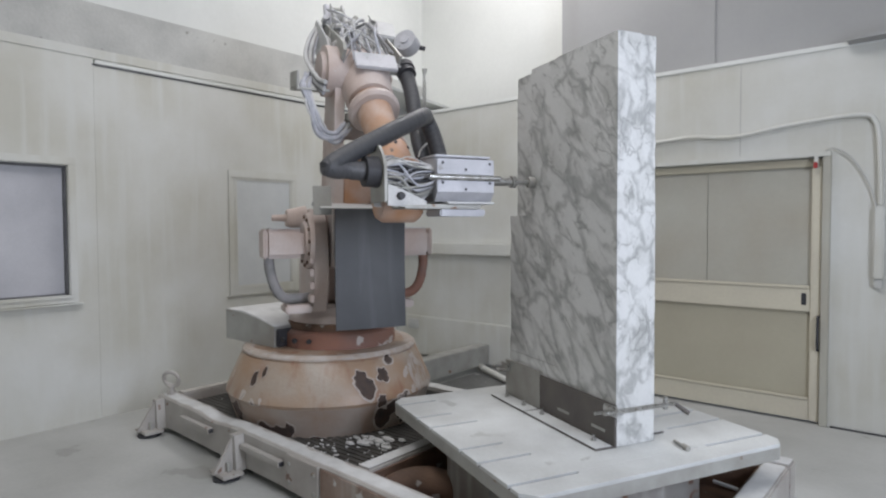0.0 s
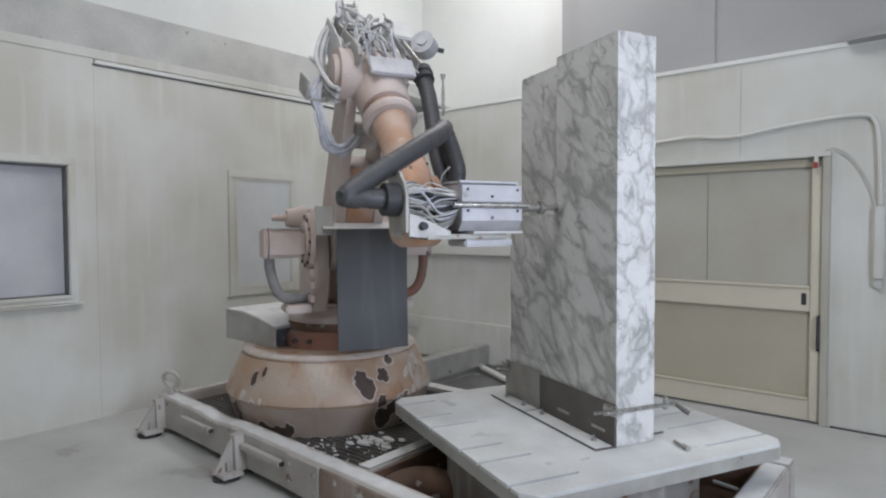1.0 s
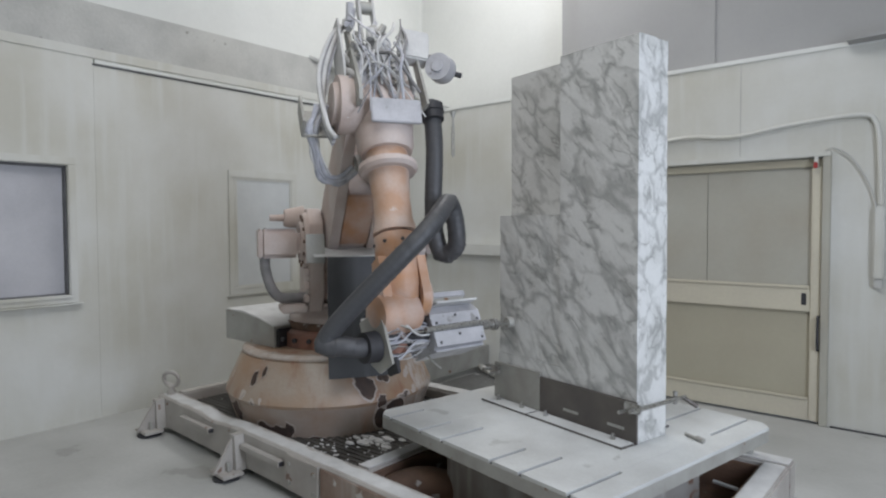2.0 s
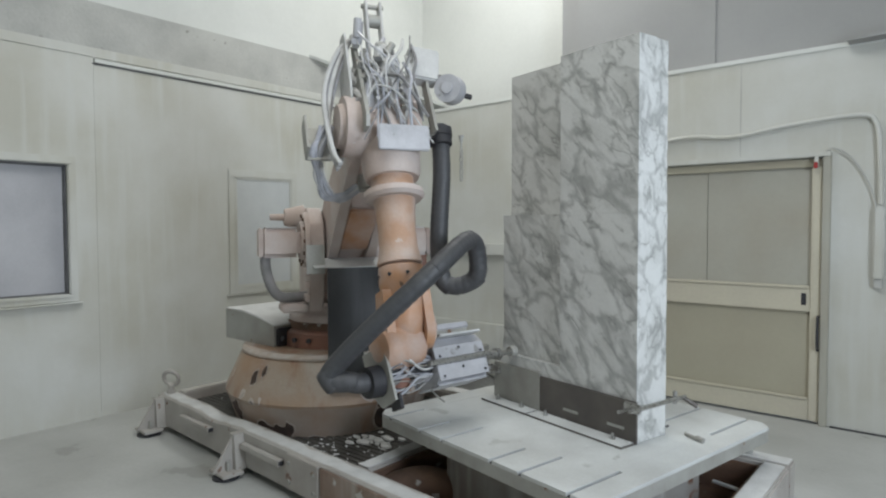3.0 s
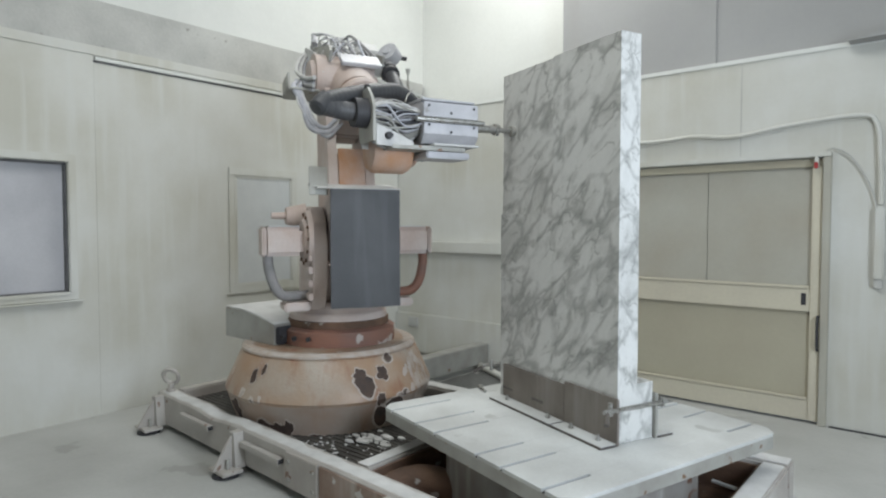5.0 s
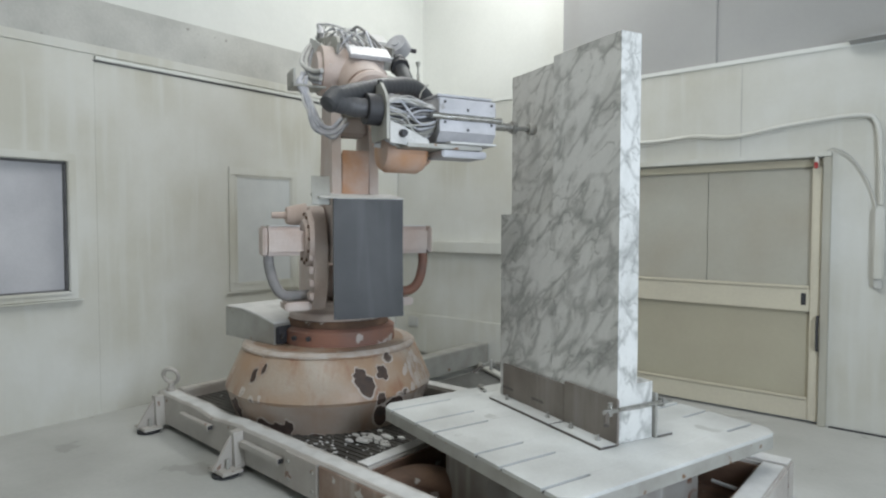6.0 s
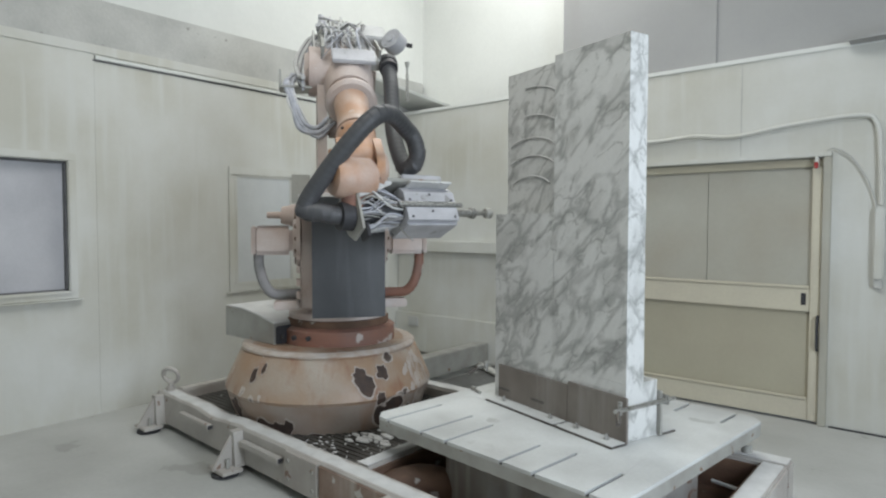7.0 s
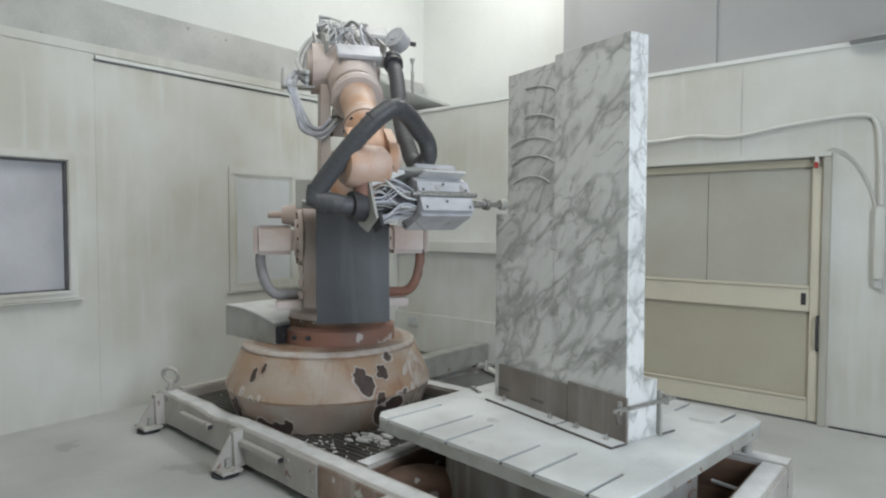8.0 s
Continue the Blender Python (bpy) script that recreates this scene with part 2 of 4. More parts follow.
def prism(bm, outline, lo, hi, m=None):
    """Extrude an (x, z) outline along y from lo to hi."""
    rings = [[bm.verts.new((m or Matrix()) @ Vector((x, y, z))) for x, z in outline] for y in (lo, hi)]
    k = len(outline)
    for i in range(k):
        bm.faces.new((rings[0][i], rings[0][(i + 1) % k], rings[1][(i + 1) % k], rings[1][i]))
    bm.faces.new(rings[0][::-1])
    bm.faces.new(rings[1])
    return bm


def mesh_of(name, bm, mat, smooth=False):
    bmesh.ops.recalc_face_normals(bm, faces=bm.faces)
    me = bpy.data.meshes.new(name)
    bm.to_mesh(me)
    bm.free()
    me.materials.append(mat)
    if smooth:
        for p in me.polygons:
            p.use_smooth = True
        me.set_sharp_from_angle(angle=radians(35))
    return me


def part(name, bm, mat, parent, label="", smooth=True):
    ob = new(name, mesh_of(name, bm, mat, smooth))
    ob.parent = parent
    return tagged(ob, label)


def piece(name, bm, mat, kind="structure", label="", category="", smooth=False, group=""):
    return tagged(new(name, mesh_of(name, bm, mat, smooth)), label, category, group, kind)


def empty(name, m, label, category, group=""):
    ob = new(name)
    ob.matrix_basis = m
    return tagged(ob, label, category, group)


def B():
    return bmesh.new()


# ------------------------------------------------------------ the room
LW, BW = -5.52, 5.66      # faces of the lining on the two walls in view
RW, FW, TOP = 2.4, -3.6, 6.2

piece("floor", box(B(), LW - 1, RW + 1, FW - 1, BW + 1, -0.2, 0), FLOOR, label="dusty grey concrete floor")
piece("ceiling", box(B(), LW - 1, RW + 1, FW - 1, BW + 1, TOP, TOP + 0.2), UPPER, label="white ceiling")

def wall_with_openings(name, horizontal, at, depth, lo, hi, z0, z1, openings, mat, label):
    """A wall along x (horizontal) or y with rectangular holes (a, b, za, zb), built from blocks round each hole."""
    bm = B()
    cuts = sorted({lo, hi, *(o[0] for o in openings), *(o[1] for o in openings)})
    for a, b in zip(cuts, cuts[1:]):
        spans = [(z0, z1)]
        for o in openings:
            if o[0] <= a and b <= o[1]:
                spans = [(z0, o[2]), (o[3], z1)]
        for za, zb in spans:
            if zb - za < 0.001:
                continue
            if horizontal:
                box(bm, a, b, min(at, at + depth), max(at, at + depth), za, zb)
            else:
                box(bm, min(at, at + depth), max(at, at + depth), a, b, za, zb)
    bmesh.ops.remove_doubles(bm, verts=bm.verts, dist=0.0005)
    return piece(name, bm, mat, label=label)


# west lining: panels with two windows, seam between panels
WINDOWS = [(0.55, 1.86, 1.06, 2.10), (3.37, 4.02, 1.01, 2.085)]
wall_with_openings("wall_west", False, LW, -0.12, FW, 2.0825, 0, 2.99, WINDOWS[:1], PANEL, "dusty white sandwich panel wall")
wall_with_openings("wall_west_far", False, LW - 0.006, -0.114, 2.086, BW, 0, 2.95, WINDOWS[1:], PANEL, "dusty white sandwich panel wall")
piece("trim_west_top", box(B(), LW - 0.12, LW + 0.012, 2.09, BW, 2.955, 2.985, 0.004), UPPER, label="white trim along the panel top")
piece("trim_west_line", box(B(), LW - 0.1, LW + 0.001, 2.075, BW, 2.940, 2.953), GASKET, label="dark joint under the panel top")
piece("beam_west", box(B(), LW - 0.4, LW - 0.02, FW, BW + 0.5, 2.99, 3.46, 0.01), BEAM, label="dirty grey concrete beam above the panels")
piece("cap_west", box(B(), LW - 0.12, LW - 0.005, FW, BW, 2.992, 3.08, 0.01), PANEL, label="pale flashing on the panel edge")
piece("wall_west_upper", box(B(), LW - 0.5, LW - 0.06, FW, BW + 0.55, 3.461, TOP), UPPER, label="white plastered upper wall")
gus = B()
lower = [gus.verts.new(v) for v in ((LW - 0.018, 4.3, 3.45), (-4.85, BW + 0.5, 3.0), (LW - 0.018, BW + 0.5, 3.0))]
upper = [gus.verts.new(v.co + Vector((0.01, -0.01, 0.03))) for v in lower]
gus.faces.new(lower), gus.faces.new(upper[::-1])
for k in range(3):
    gus.faces.new((lower[k], lower[(k + 1) % 3], upper[(k + 1) % 3], upper[k]))
piece("corner_gusset", gus, UPPER, label="dirty sloping panel closing the wall corner")

for k, (a, b, za, zb) in enumerate(WINDOWS):
    name = "window_%d" % (k + 1)
    w = tagged(new(name), "fixed window with a pale aluminium frame and dusty pane", "window", kind="structure")
    w.matrix_basis = pose(LW, (a + b) / 2, (za + zb) / 2)
    hw, hh, f = (b - a) / 2, (zb - za) / 2, 0.065 if k == 0 else 0.08
    proud = 0.022 if k == 0 else 0.006
    frame_mesh = B()
    for y0, y1, z0, z1 in ((-hw - f, hw + f, hh, hh + f), (-hw - f, hw + f, -hh - f, -hh), (-hw - f, -hw, -hh, hh), (hw, hw + f, -hh, hh)):
        box(frame_mesh, -0.03, proud, y0, y1, z0, z1, 0.004)
    part("window_frame", frame_mesh, PANEL, w, "pale dusty frame")
    bead = B()
    for y0, y1, z0, z1 in ((-hw - 0.024, hw + 0.024, hh + 0.006, hh + 0.024), (-hw - 0.024, hw + 0.024, -hh - 0.024, -hh - 0.006), (-hw - 0.024, -hw - 0.006, -hh - 0.005, hh + 0.005), (hw + 0.006, hw + 0.024, -hh - 0.005, hh + 0.005)):
        box(bead, proud + 0.0005, proud + (0.012 if k == 0 else 0.004), y0, y1, z0, z1, 0.0015)
    part("glazing_bead", bead, PANEL, w)
    inner = B()
    for y0, y1, z0, z1 in ((-hw, hw, hh - 0.016, hh), (-hw, hw, -hh, -hh + 0.010), (hw - 0.012, hw, -hh, hh), (-hw, -hw + 0.012, -hh, hh)):
        box(inner, -0.06 if k == 0 else -0.0095, -0.012 if k == 0 else 0.004, y0, y1, z0, z1)
    part("gasket", inner, GASKET if k == 0 else PANEL, w, "dark rubber gasket" if k == 0 else "")
    part("window_sill", box(B(), -0.02, 0.05 if k == 0 else 0.014, -hw - f - 0.03, hw + f + 0.03, -hh - f - 0.016, -hh - f - 0.003, 0.004), PANEL, w)
    back = 0.0 if k == 0 else 0.057
    part("pane", box(B(), back - 0.075, back - 0.06, -hw + 0.01, hw - 0.01, -hh + 0.01, hh - 0.01), GLASS if k == 0 else HAZY, w, "pane coated with pale dust")
piece("wall_west_outer", box(B(), LW - 0.5, LW - 0.42, FW, BW + 0.5, 0, 3.0), UPPER, label="plain outer wall")

# north lining with the sliding door
DOOR = (-2.62, -0.86, 0.0, 2.13)
wall_with_openings("wall_north", True, BW, 0.12, LW, RW, 0, 2.97, [DOOR], PANEL, "dusty white sandwich panel wall")
piece("trim_north_top", box(B(), LW, RW, BW - 0.012, BW + 0.1, 2.958, 2.996, 0.004), UPPER, label="white trim along the panel top")
piece("joint_north", box(B(), -1.473, -1.465, BW - 0.002, BW + 0.01, 2.15, 2.97), BEAM, label="thin joint between two panels")
piece("wall_north_upper", box(B(), LW - 0.5, -3.301, BW + 0.55, BW + 0.75, 0, TOP), UPPER, label="bright white plastered upper wall")
# upper wall, column and pilaster get their shade from a darker base colour
piece("wall_north_upper_near", box(B(), -3.05, RW, BW + 0.10, BW + 0.75, 3.0, TOP), SHADED_GREY, label="plastered upper wall, coloured grey for shade")
piece("column_north", box(B(), -3.30, -3.05, BW + 0.22, BW + 0.75, 0, TOP, 0.01), SHADED_GREY, label="plastered column, coloured grey for shade")
piece("pilaster_north", box(B(), -1.86, -1.70, BW + 0.088, BW + 0.12, 3.0, TOP, 0.01), SHADED_GREY, label="narrow plastered pilaster")
piece("rail_north", box(B(), LW, -2.9, BW - 0.09, BW - 0.002, 1.27, 1.40, 0.008), PANEL, label="white horizontal wall rail")
piece("ledge_north", box(B(), LW, -2.9, BW - 0.05, BW - 0.002, 0.03, 0.50, 0.01), PANEL, label="white skirting ledge along the wall")
piece("baseboard", box(B(), -0.78, RW, BW - 0.015, BW - 0.002, 0.0, 0.012), DARK, label="dark joint along the floor")
piece("trim_north_flap", prism(B(), [(-0.70, 2.968), (-0.40, 2.972), (0.25, 2.972), (0.25, 3.03), (-0.40, 3.012)], BW - 0.16, BW - 0.013), SHADED_GREY, label="bent flashing at the panel top")
piece("floor_tray", box(B(), -4.02, -2.55, 4.05, 5.58, 0.001, 0.014, 0.004), WETFLOOR, label="dark wet patch of floor behind the frame")
piece("wall_east", box(B(), RW, RW + 0.2, FW, BW + 0.5, 0, TOP), UPPER, label="plain white wall")
piece("wall_south", box(B(), LW - 0.5, RW, FW - 0.2, FW, 0, TOP), UPPER, label="plain white wall")


def sliding_door():
    d = tagged(new("door_1"), "cream sliding door with beige panels and a mid rail", "door", kind="structure")
    x0, x1, z0, z1 = DOOR
    d.matrix_basis = pose((x0 + x1) / 2, BW + 0.03, 0)
    w = (x1 - x0) / 2
    part("panel", box(B(), -w + 0.005, w - 0.005, 0.012, 0.045, 0.02, 0.99), DOORPANEL, d, "beige door panel")
    part("panel", box(B(), -w + 0.005, -0.003, 0.012, 0.045, 0.992, 2.12), DOORHAZE, d, "beige door panel dulled by dust")
    part("panel", box(B(), 0.003, w - 0.005, 0.012, 0.045, 0.992, 2.12), DOORHAZE, d, "beige door panel dulled by dust")
    part("top_rail", box(B(), -w + 0.005, w - 0.005, -0.02, 0.012, 2.06, 2.125, 0.004), DOORPANEL, d)
    part("mid_rail", box(B(), -w + 0.005, w - 0.075, -0.025, 0.012, 0.90, 1.085, 0.006), CREAM, d, "cream middle rail")
    part("bead", box(B(), -w + 0.005, w - 0.075, -0.034, -0.002, 1.086, 1.11, 0.006), CREAM, d)
    part("bottom_rail", box(B(), -w + 0.005, w - 0.075, -0.025, 0.012, 0.02, 0.185, 0.006), CREAM, d, "cream bottom rail")
    part("kick_bead", box(B(), -w + 0.005, w - 0.075, -0.034, -0.002, 0.186, 0.205, 0.006), CREAM, d)
    part("stile", box(B(), w - 0.074, w - 0.004, -0.028, 0.012, 0.02, 2.058, 0.006), CREAM, d, "cream stile")
    part("lock", box(B(), w - 0.135, w - 0.100, -0.032, -0.024, 0.955, 1.05, 0.003), DARK, d, "dark recessed lock plate")
    part("handle", tube(B(), [(w - 0.012, -0.03, 0.87), (w - 0.012, -0.07, 0.84), (w - 0.012, -0.07, 0.63), (w - 0.012, -0.03, 0.60)], 0.011), DARK, d,
         "dark pull handle")
    return d


sliding_door()
piece("door_frame", box(B(), -0.858, -0.80, BW - 0.03, BW + 0.03, 0.0, 2.16, 0.006), DOORHAZE, label="pale door post")
piece("door_track", box(B(), -2.66, -0.80, BW - 0.045, BW - 0.002, 2.132, 2.175, 0.006), PANEL, label="pale sliding track above the door")
sensor = empty("door_switch", pose(-0.90, BW - 0.03, 2.06), "small red door switch on a pale bracket", "switch")
part("bracket", box(B(), -0.014, 0.014, -0.02, 0.0, -0.02, 0.075, 0.004), PANEL, sensor)
part("body", box(B(), -0.014, 0.014, -0.045, -0.021, -0.02, 0.03, 0.006), RED, sensor, "red plastic body")
run = empty("cable_conduit", pose(0, BW, 0), "thick pale cable sagging along the wall panels", "cable")
part("conduit", tube(B(), [(-2.8, -0.03, 2.38), (-2.21, -0.03, 2.36), (-1.85, -0.03, 2.375), (-1.52, -0.03, 2.345), (-1.1, -0.03, 2.40),
                         (-0.64, -0.03, 2.43), (-0.52, -0.03, 2.36), (-0.49, -0.03, 2.1), (-0.48, -0.03, 1.75)], 0.018), PANEL, run)
part("drop_cable", tube(B(), [(-0.86, -0.03, 2.15), (-0.78, -0.05, 2.19), (-0.66, -0.04, 2.10), (-0.55, -0.03, 1.9), (-0.50, -0.03, 1.7)], 0.006), BEAM, run)
sw = empty("wall_switch_box", pose(-0.485, BW, 1.45), "grey switch box on the wall", "switch box")
part("housing", box(B(), -0.035, 0.035, -0.06, 0, -0.26, 0.28, 0.01), PANEL, sw)
part("cap", box(B(), -0.03, 0.03, -0.05, -0.004, -0.33, -0.262, 0.008), BEAM, sw)
soc = empty("wall_socket", pose(-5.2, BW - 0.05, 0.40), "small grey socket box on the ledge", "socket")
part("plate", box(B(), -0.08, 0.08, -0.03, 0, -0.06, 0.06, 0.008), BEAM, soc)

pipe = empty("floor_pipe", pose(0, 0, 0), "pale pipe lying on the wet floor by the wall", "pipe")
part("tube", rod(B(), (-4.35, 5.60, 0.05), (-3.30, 5.02, 0.05), 0.034), PANEL, pipe)
part("collar", rod(B(), (-4.02, 5.418, 0.05), (-3.97, 5.390, 0.05), 0.042), STEEL, pipe)

# ------------------------------------------------------------ machine frame
X0, X1, Y0, Y1, ZT = -4.86, -0.70, 2.19, 3.90, 0.28


def machine_frame():
    f = empty("machine_skid", pose(0, 0, 0), "dusty welded steel base frame standing on levelling feet", "steel frame")
    rail = B()
    lo, hi = [], []
    for k in range(61):
        x = X0 + (X1 - X0) * k / 60
        bow = 0.022 * math.exp(-((x + 3.98) / 0.16) ** 2) + 0.004 * noise.noise(Vector((x * 3, 0, 0)))
        ring4 = [rail.verts.new(v) for v in ((x, Y0, 0.05), (x, Y0, ZT - 0.012 - bow), (x, Y0 + 0.012, ZT - bow), (x, Y0 + 0.128, ZT - bow), (x, Y0 + 0.14, ZT - 0.012 - bow), (x, Y0 + 0.14, 0.05))]
        if lo:
            for j in range(6):
                rail.faces.new((lo[j], lo[(j + 1) % 6], ring4[(j + 1) % 6], ring4[j]))
        else:
            rail.faces.new(ring4)
        lo = ring4
    rail.faces.new(lo[::-1])
    near = Matrix.Translation((-3.6, Y0, 0)) @ Matrix.Rotation(radians(-3.0), 4, "Z") @ Matrix.Translation((3.6, -Y0, 0))     # the near rail stands a little askew
    part("rail", rail, FRAMEPAINT, f).matrix_basis = near
    crust = B()
    edge = []
    for k in range(121):
        x = X0 + 0.02 + (X1 - X0 - 0.04) * k / 120
        bow = 0.022 * math.exp(-((x + 3.98) / 0.16) ** 2) + 0.004 * noise.noise(Vector((x * 3, 0, 0)))
        a, b = 0.022 + 0.018 * noise.noise(Vector((x * 9, 4, 0))), 0.112 + 0.022 * noise.noise(Vector((x * 8, 9, 0)))
        row = [crust.verts.new((x, Y0 + q, ZT - bow + h)) for q, h in ((a, 0.0005), (a + 0.012, 0.006), (b - 0.012, 0.007), (b, 0.0005))]
        for j in range(3 if edge else 0):
            crust.faces.new((edge[j], edge[j + 1], row[j + 1], row[j]))
        edge = row
    part("dust", crust, DUSTY, f, "crust of white dust on the rail").matrix_basis = near
    part("dust", box(B(), -2.552, -2.468, Y0 + 0.10, Y1 - 0.15, ZT - 0.0055, ZT - 0.001, 0.002), DUSTY, f, "white dust on the cross beam")
    part("dust", box(B(), X1 - 0.125, X1 - 0.02, Y0 + 0.05, Y1 - 0.15, ZT - 0.0035, ZT + 0.002, 0.002), DUSTY, f, "white dust on the end rail")
    part("dust", box(B(), X0 + 0.15, X1 - 0.01, Y1 - 0.125, Y1 - 0.015, ZT + 0.0005, ZT + 0.006, 0.002), DUSTY, f, "white dust on the rear rail")
    part("rail", box(B(), X0, X1, Y1 - 0.14, Y1, 0.05, ZT, 0.012), FRAMEPAINT, f)
    part("end_rail", box(B(), X0, X0 + 0.10, Y0 + 0.215, Y1 - 0.142, 0.05, ZT - 0.004, 0.012), FRAMEPAINT, f)
    part("end_rail", box(B(), X1 - 0.14, X1, Y0 + 0.01, Y1 - 0.142, 0.05, ZT - 0.004, 0.012), FRAMEPAINT, f)
    part("cross_beam", box(B(), -2.56, -2.46, Y0 + 0.092, Y1 - 0.142, 0.06, ZT - 0.006, 0.01), FRAMEPAINT, f, "dusty cross beam")
    part("cross_web", box(B(), -2.459, -2.44, Y0 + 0.092, Y1 - 0.142, 0.06, ZT - 0.03), RUST, f, "rusty web of the cross beam")
    part("floor_plate", box(B(), X0 + 0.102, -2.562, Y0 + 0.142, Y1 - 0.142, 0.14, 0.195), GRATE, f, "dark wet plate with marble chips")
    ribs = B()
    for k in range(34):
        y = Y0 + 0.16 + k * 0.044
        box(ribs, X0 + 0.11, -2.57, y, y + 0.016, 0.1955, 0.2005)
    part("ribs", ribs, GRATE, f, "ribs of the dark wet plate", smooth=False)
    part("rail_cheek", box(B(), -2.69, -0.9, Y0 - 0.014, Y0 - 0.001, 0.055, ZT - 0.014, 0.004), RUSTPAINT, f, "rust-stained face of the rail", smooth=False).matrix_basis = near
    part("pocket_lining", box(B(), X1 - 0.156, X1 - 0.142, Y0 + 0.30, Y1 - 0.142, 0.071, ZT - 0.03), RUST, f, "rusty inside of the end rail", smooth=False)
    part("pocket_lining", box(B(), -1.50, X1 - 0.157, Y1 - 0.156, Y1 - 0.142, 0.071, ZT - 0.03), RUST, f, "rusty inside of the rear rail", smooth=False)
    part("tie_rod", rod(B(), (-1.02, 3.50, 0.20), (X1 - 0.13, 3.42, 0.215), 0.010, sides=10), DUSTY, f, "thin white rod in the pocket")
    part("stub", rod(B(), (-0.93, Y1 - 0.07, ZT - 0.002), (-0.93, Y1 - 0.07, ZT + 0.055), 0.03, sides=14), STEEL, f, "short steel stub on the rail")
    part("gusset", prism(B(), [(-2.20, 0.071), (-2.02, 0.071), (-2.02, 0.25), (-2.06, 0.25), (-2.20, 0.20)], 2.62, 2.66), STEEL, f, "pale gusset inside the frame", smooth=False)
    part("inner_plate", box(B(), -2.458, X1 - 0.142, Y0 + 0.06, Y1 - 0.142, 0.05, 0.07), RUST, f)
    for x in (-4.16, -3.28):
        part("fork_bar", box(B(), x - 0.22, x + 0.22, Y0 - 0.045, Y0 - 0.002, 0.180, 0.216, 0.003), FRAMEPAINT, f, "welded square tube", smooth=False).matrix_basis = near
        # solid bar: a black plate paints the shade of a hollow end
        part("tube_end", box(B(), x + 0.2202, x + 0.2225, Y0 - 0.040, Y0 - 0.007, 0.185, 0.211), DARK, f, "black plate painting the shaded hollow of the tube").matrix_basis = near
    part("joint_plate", box(B(), -3.02, -2.70, Y0 - 0.02, Y0 - 0.001, 0.06, 0.27, 0.004), FRAMEPAINT, f).matrix_basis = near
    for x in (-2.98, -2.74):
        for z in (0.11, 0.22):
            part("bolt", rod(B(), (x, Y0 - 0.030, z), (x, Y0 - 0.018, z), 0.013, sides=6), STEEL, f).matrix_basis = near
    for x, y, s in ((-4.77, Y0, -1), (-3.56, Y0, -1), (-2.1, Y0, -1), (-4.2, Y1, 1), (-1.2, Y1, 1)):
        g = part("foot_bracket", prism(B(), [(-0.055, 0.045), (0.055, 0.045), (0.03, ZT - 0.01), (-0.03, ZT - 0.01)], y + s * 0.002, y + s * 0.07, Matrix.Translation((x, 0, 0))), FRAMEPAINT, f)
        if s < 0:
            g.matrix_basis = near
        part("rib", prism(B(), [(0, 0.05), (0.13, 0.05), (0, ZT - 0.03)], x - 0.01, x + 0.01,
                          Matrix(((0, 1, 0, 0), (s, 0, 0, y + s * 0.071), (0, 0, 1, 0), (0, 0, 0, 1)))), FRAMEPAINT, g)
        part("foot_plate", box(B(), x - 0.10, x + 0.10, y + s * 0.11 - 0.07, y + s * 0.11 + 0.07, 0.028, 0.05, 0.005), FRAMEPAINT, g)
        part("levelling_pad", lathe(B(), [(0.085, 0.0), (0.085, 0.012), (0.06, 0.028)], 24, Matrix.Translation((x, y + s * 0.11, 0))), DARK, g, "round dark levelling pad")
        part("stud", rod(B(), (x + 0.03, y + s * 0.11, 0.05), (x + 0.03, y + s * 0.11, 0.11), 0.014, sides=8), STEEL, g)
    eye = B()
    tube(eye, [(math.sin(a) * 0.060, math.cos(a) * 0.02, 0.125 - math.cos(a) * 0.060) for a in (math.radians(d) for d in range(0, 361, 30))], 0.016, 8, 3)
    rod(rod(eye, (0, 0, -0.0), (0, 0, 0.03), 0.036), (0, 0, 0.03), (0, 0, 0.07), 0.022)
    e = part("lifting_eye", eye, FRAMEPAINT, f, "grey lifting eye bolt")
    e.matrix_basis = pose(-4.77, Y0 + 0.13, ZT - 0.002, 0, 0, 35)
    part("channel", box(B(), -4.20, -4.05, 4.1, 5.6, 0.06, 0.27, 0.008), STEEL, f, "grey steel channel running to the wall")
    return f


machine_frame()
chips = bmesh.new()
rng = random.Random(4)
for k in range(150):
    big = k < 26
    x, y = (rng.gauss(-2.98, 0.12), rng.gauss(2.76, 0.07)) if big else (rng.uniform(-3.9, -2.6), rng.uniform(2.40, 2.80))
    if math.hypot(x + 3.74, y - 3.08) < 0.75:
        continue
    size = rng.uniform(0.016, 0.038) if big else rng.uniform(0.004, 0.013)
    sides, z = rng.randint(5, 8), 0.2006 + (0.0003 * k if big else 0)
    turn = rng.uniform(0, math.tau)
    ring = []
    for j in range(sides):
        q = turn + math.tau * j / sides
        d = size * rng.uniform(0.55, 1.25)
        ring.append((x + d * 1.5 * math.cos(q), y + d * 0.8 * math.sin(q)))
    low = [chips.verts.new((u, v, z)) for u, v in ring]
    high = [chips.verts.new((x + (u - x) * 0.88, y + (v - y) * 0.88, z + (0.010 if big else 0.004))) for u, v in ring]
    for j in range(sides):
        chips.faces.new((low[j], low[(j + 1) % sides], high[(j + 1) % sides], high[j]))
    chips.faces.new(low[::-1]), chips.faces.new(high)
tagged(new("marble_chips", mesh_of("marble_chips", chips, DUSTY)), "white marble chips and dried slurry on the dark plate", "stone chips", kind="stuff")
hose_low = empty("drain_hose", pose(0, 0, 0), "dark curved drain hose inside the frame", "hose")
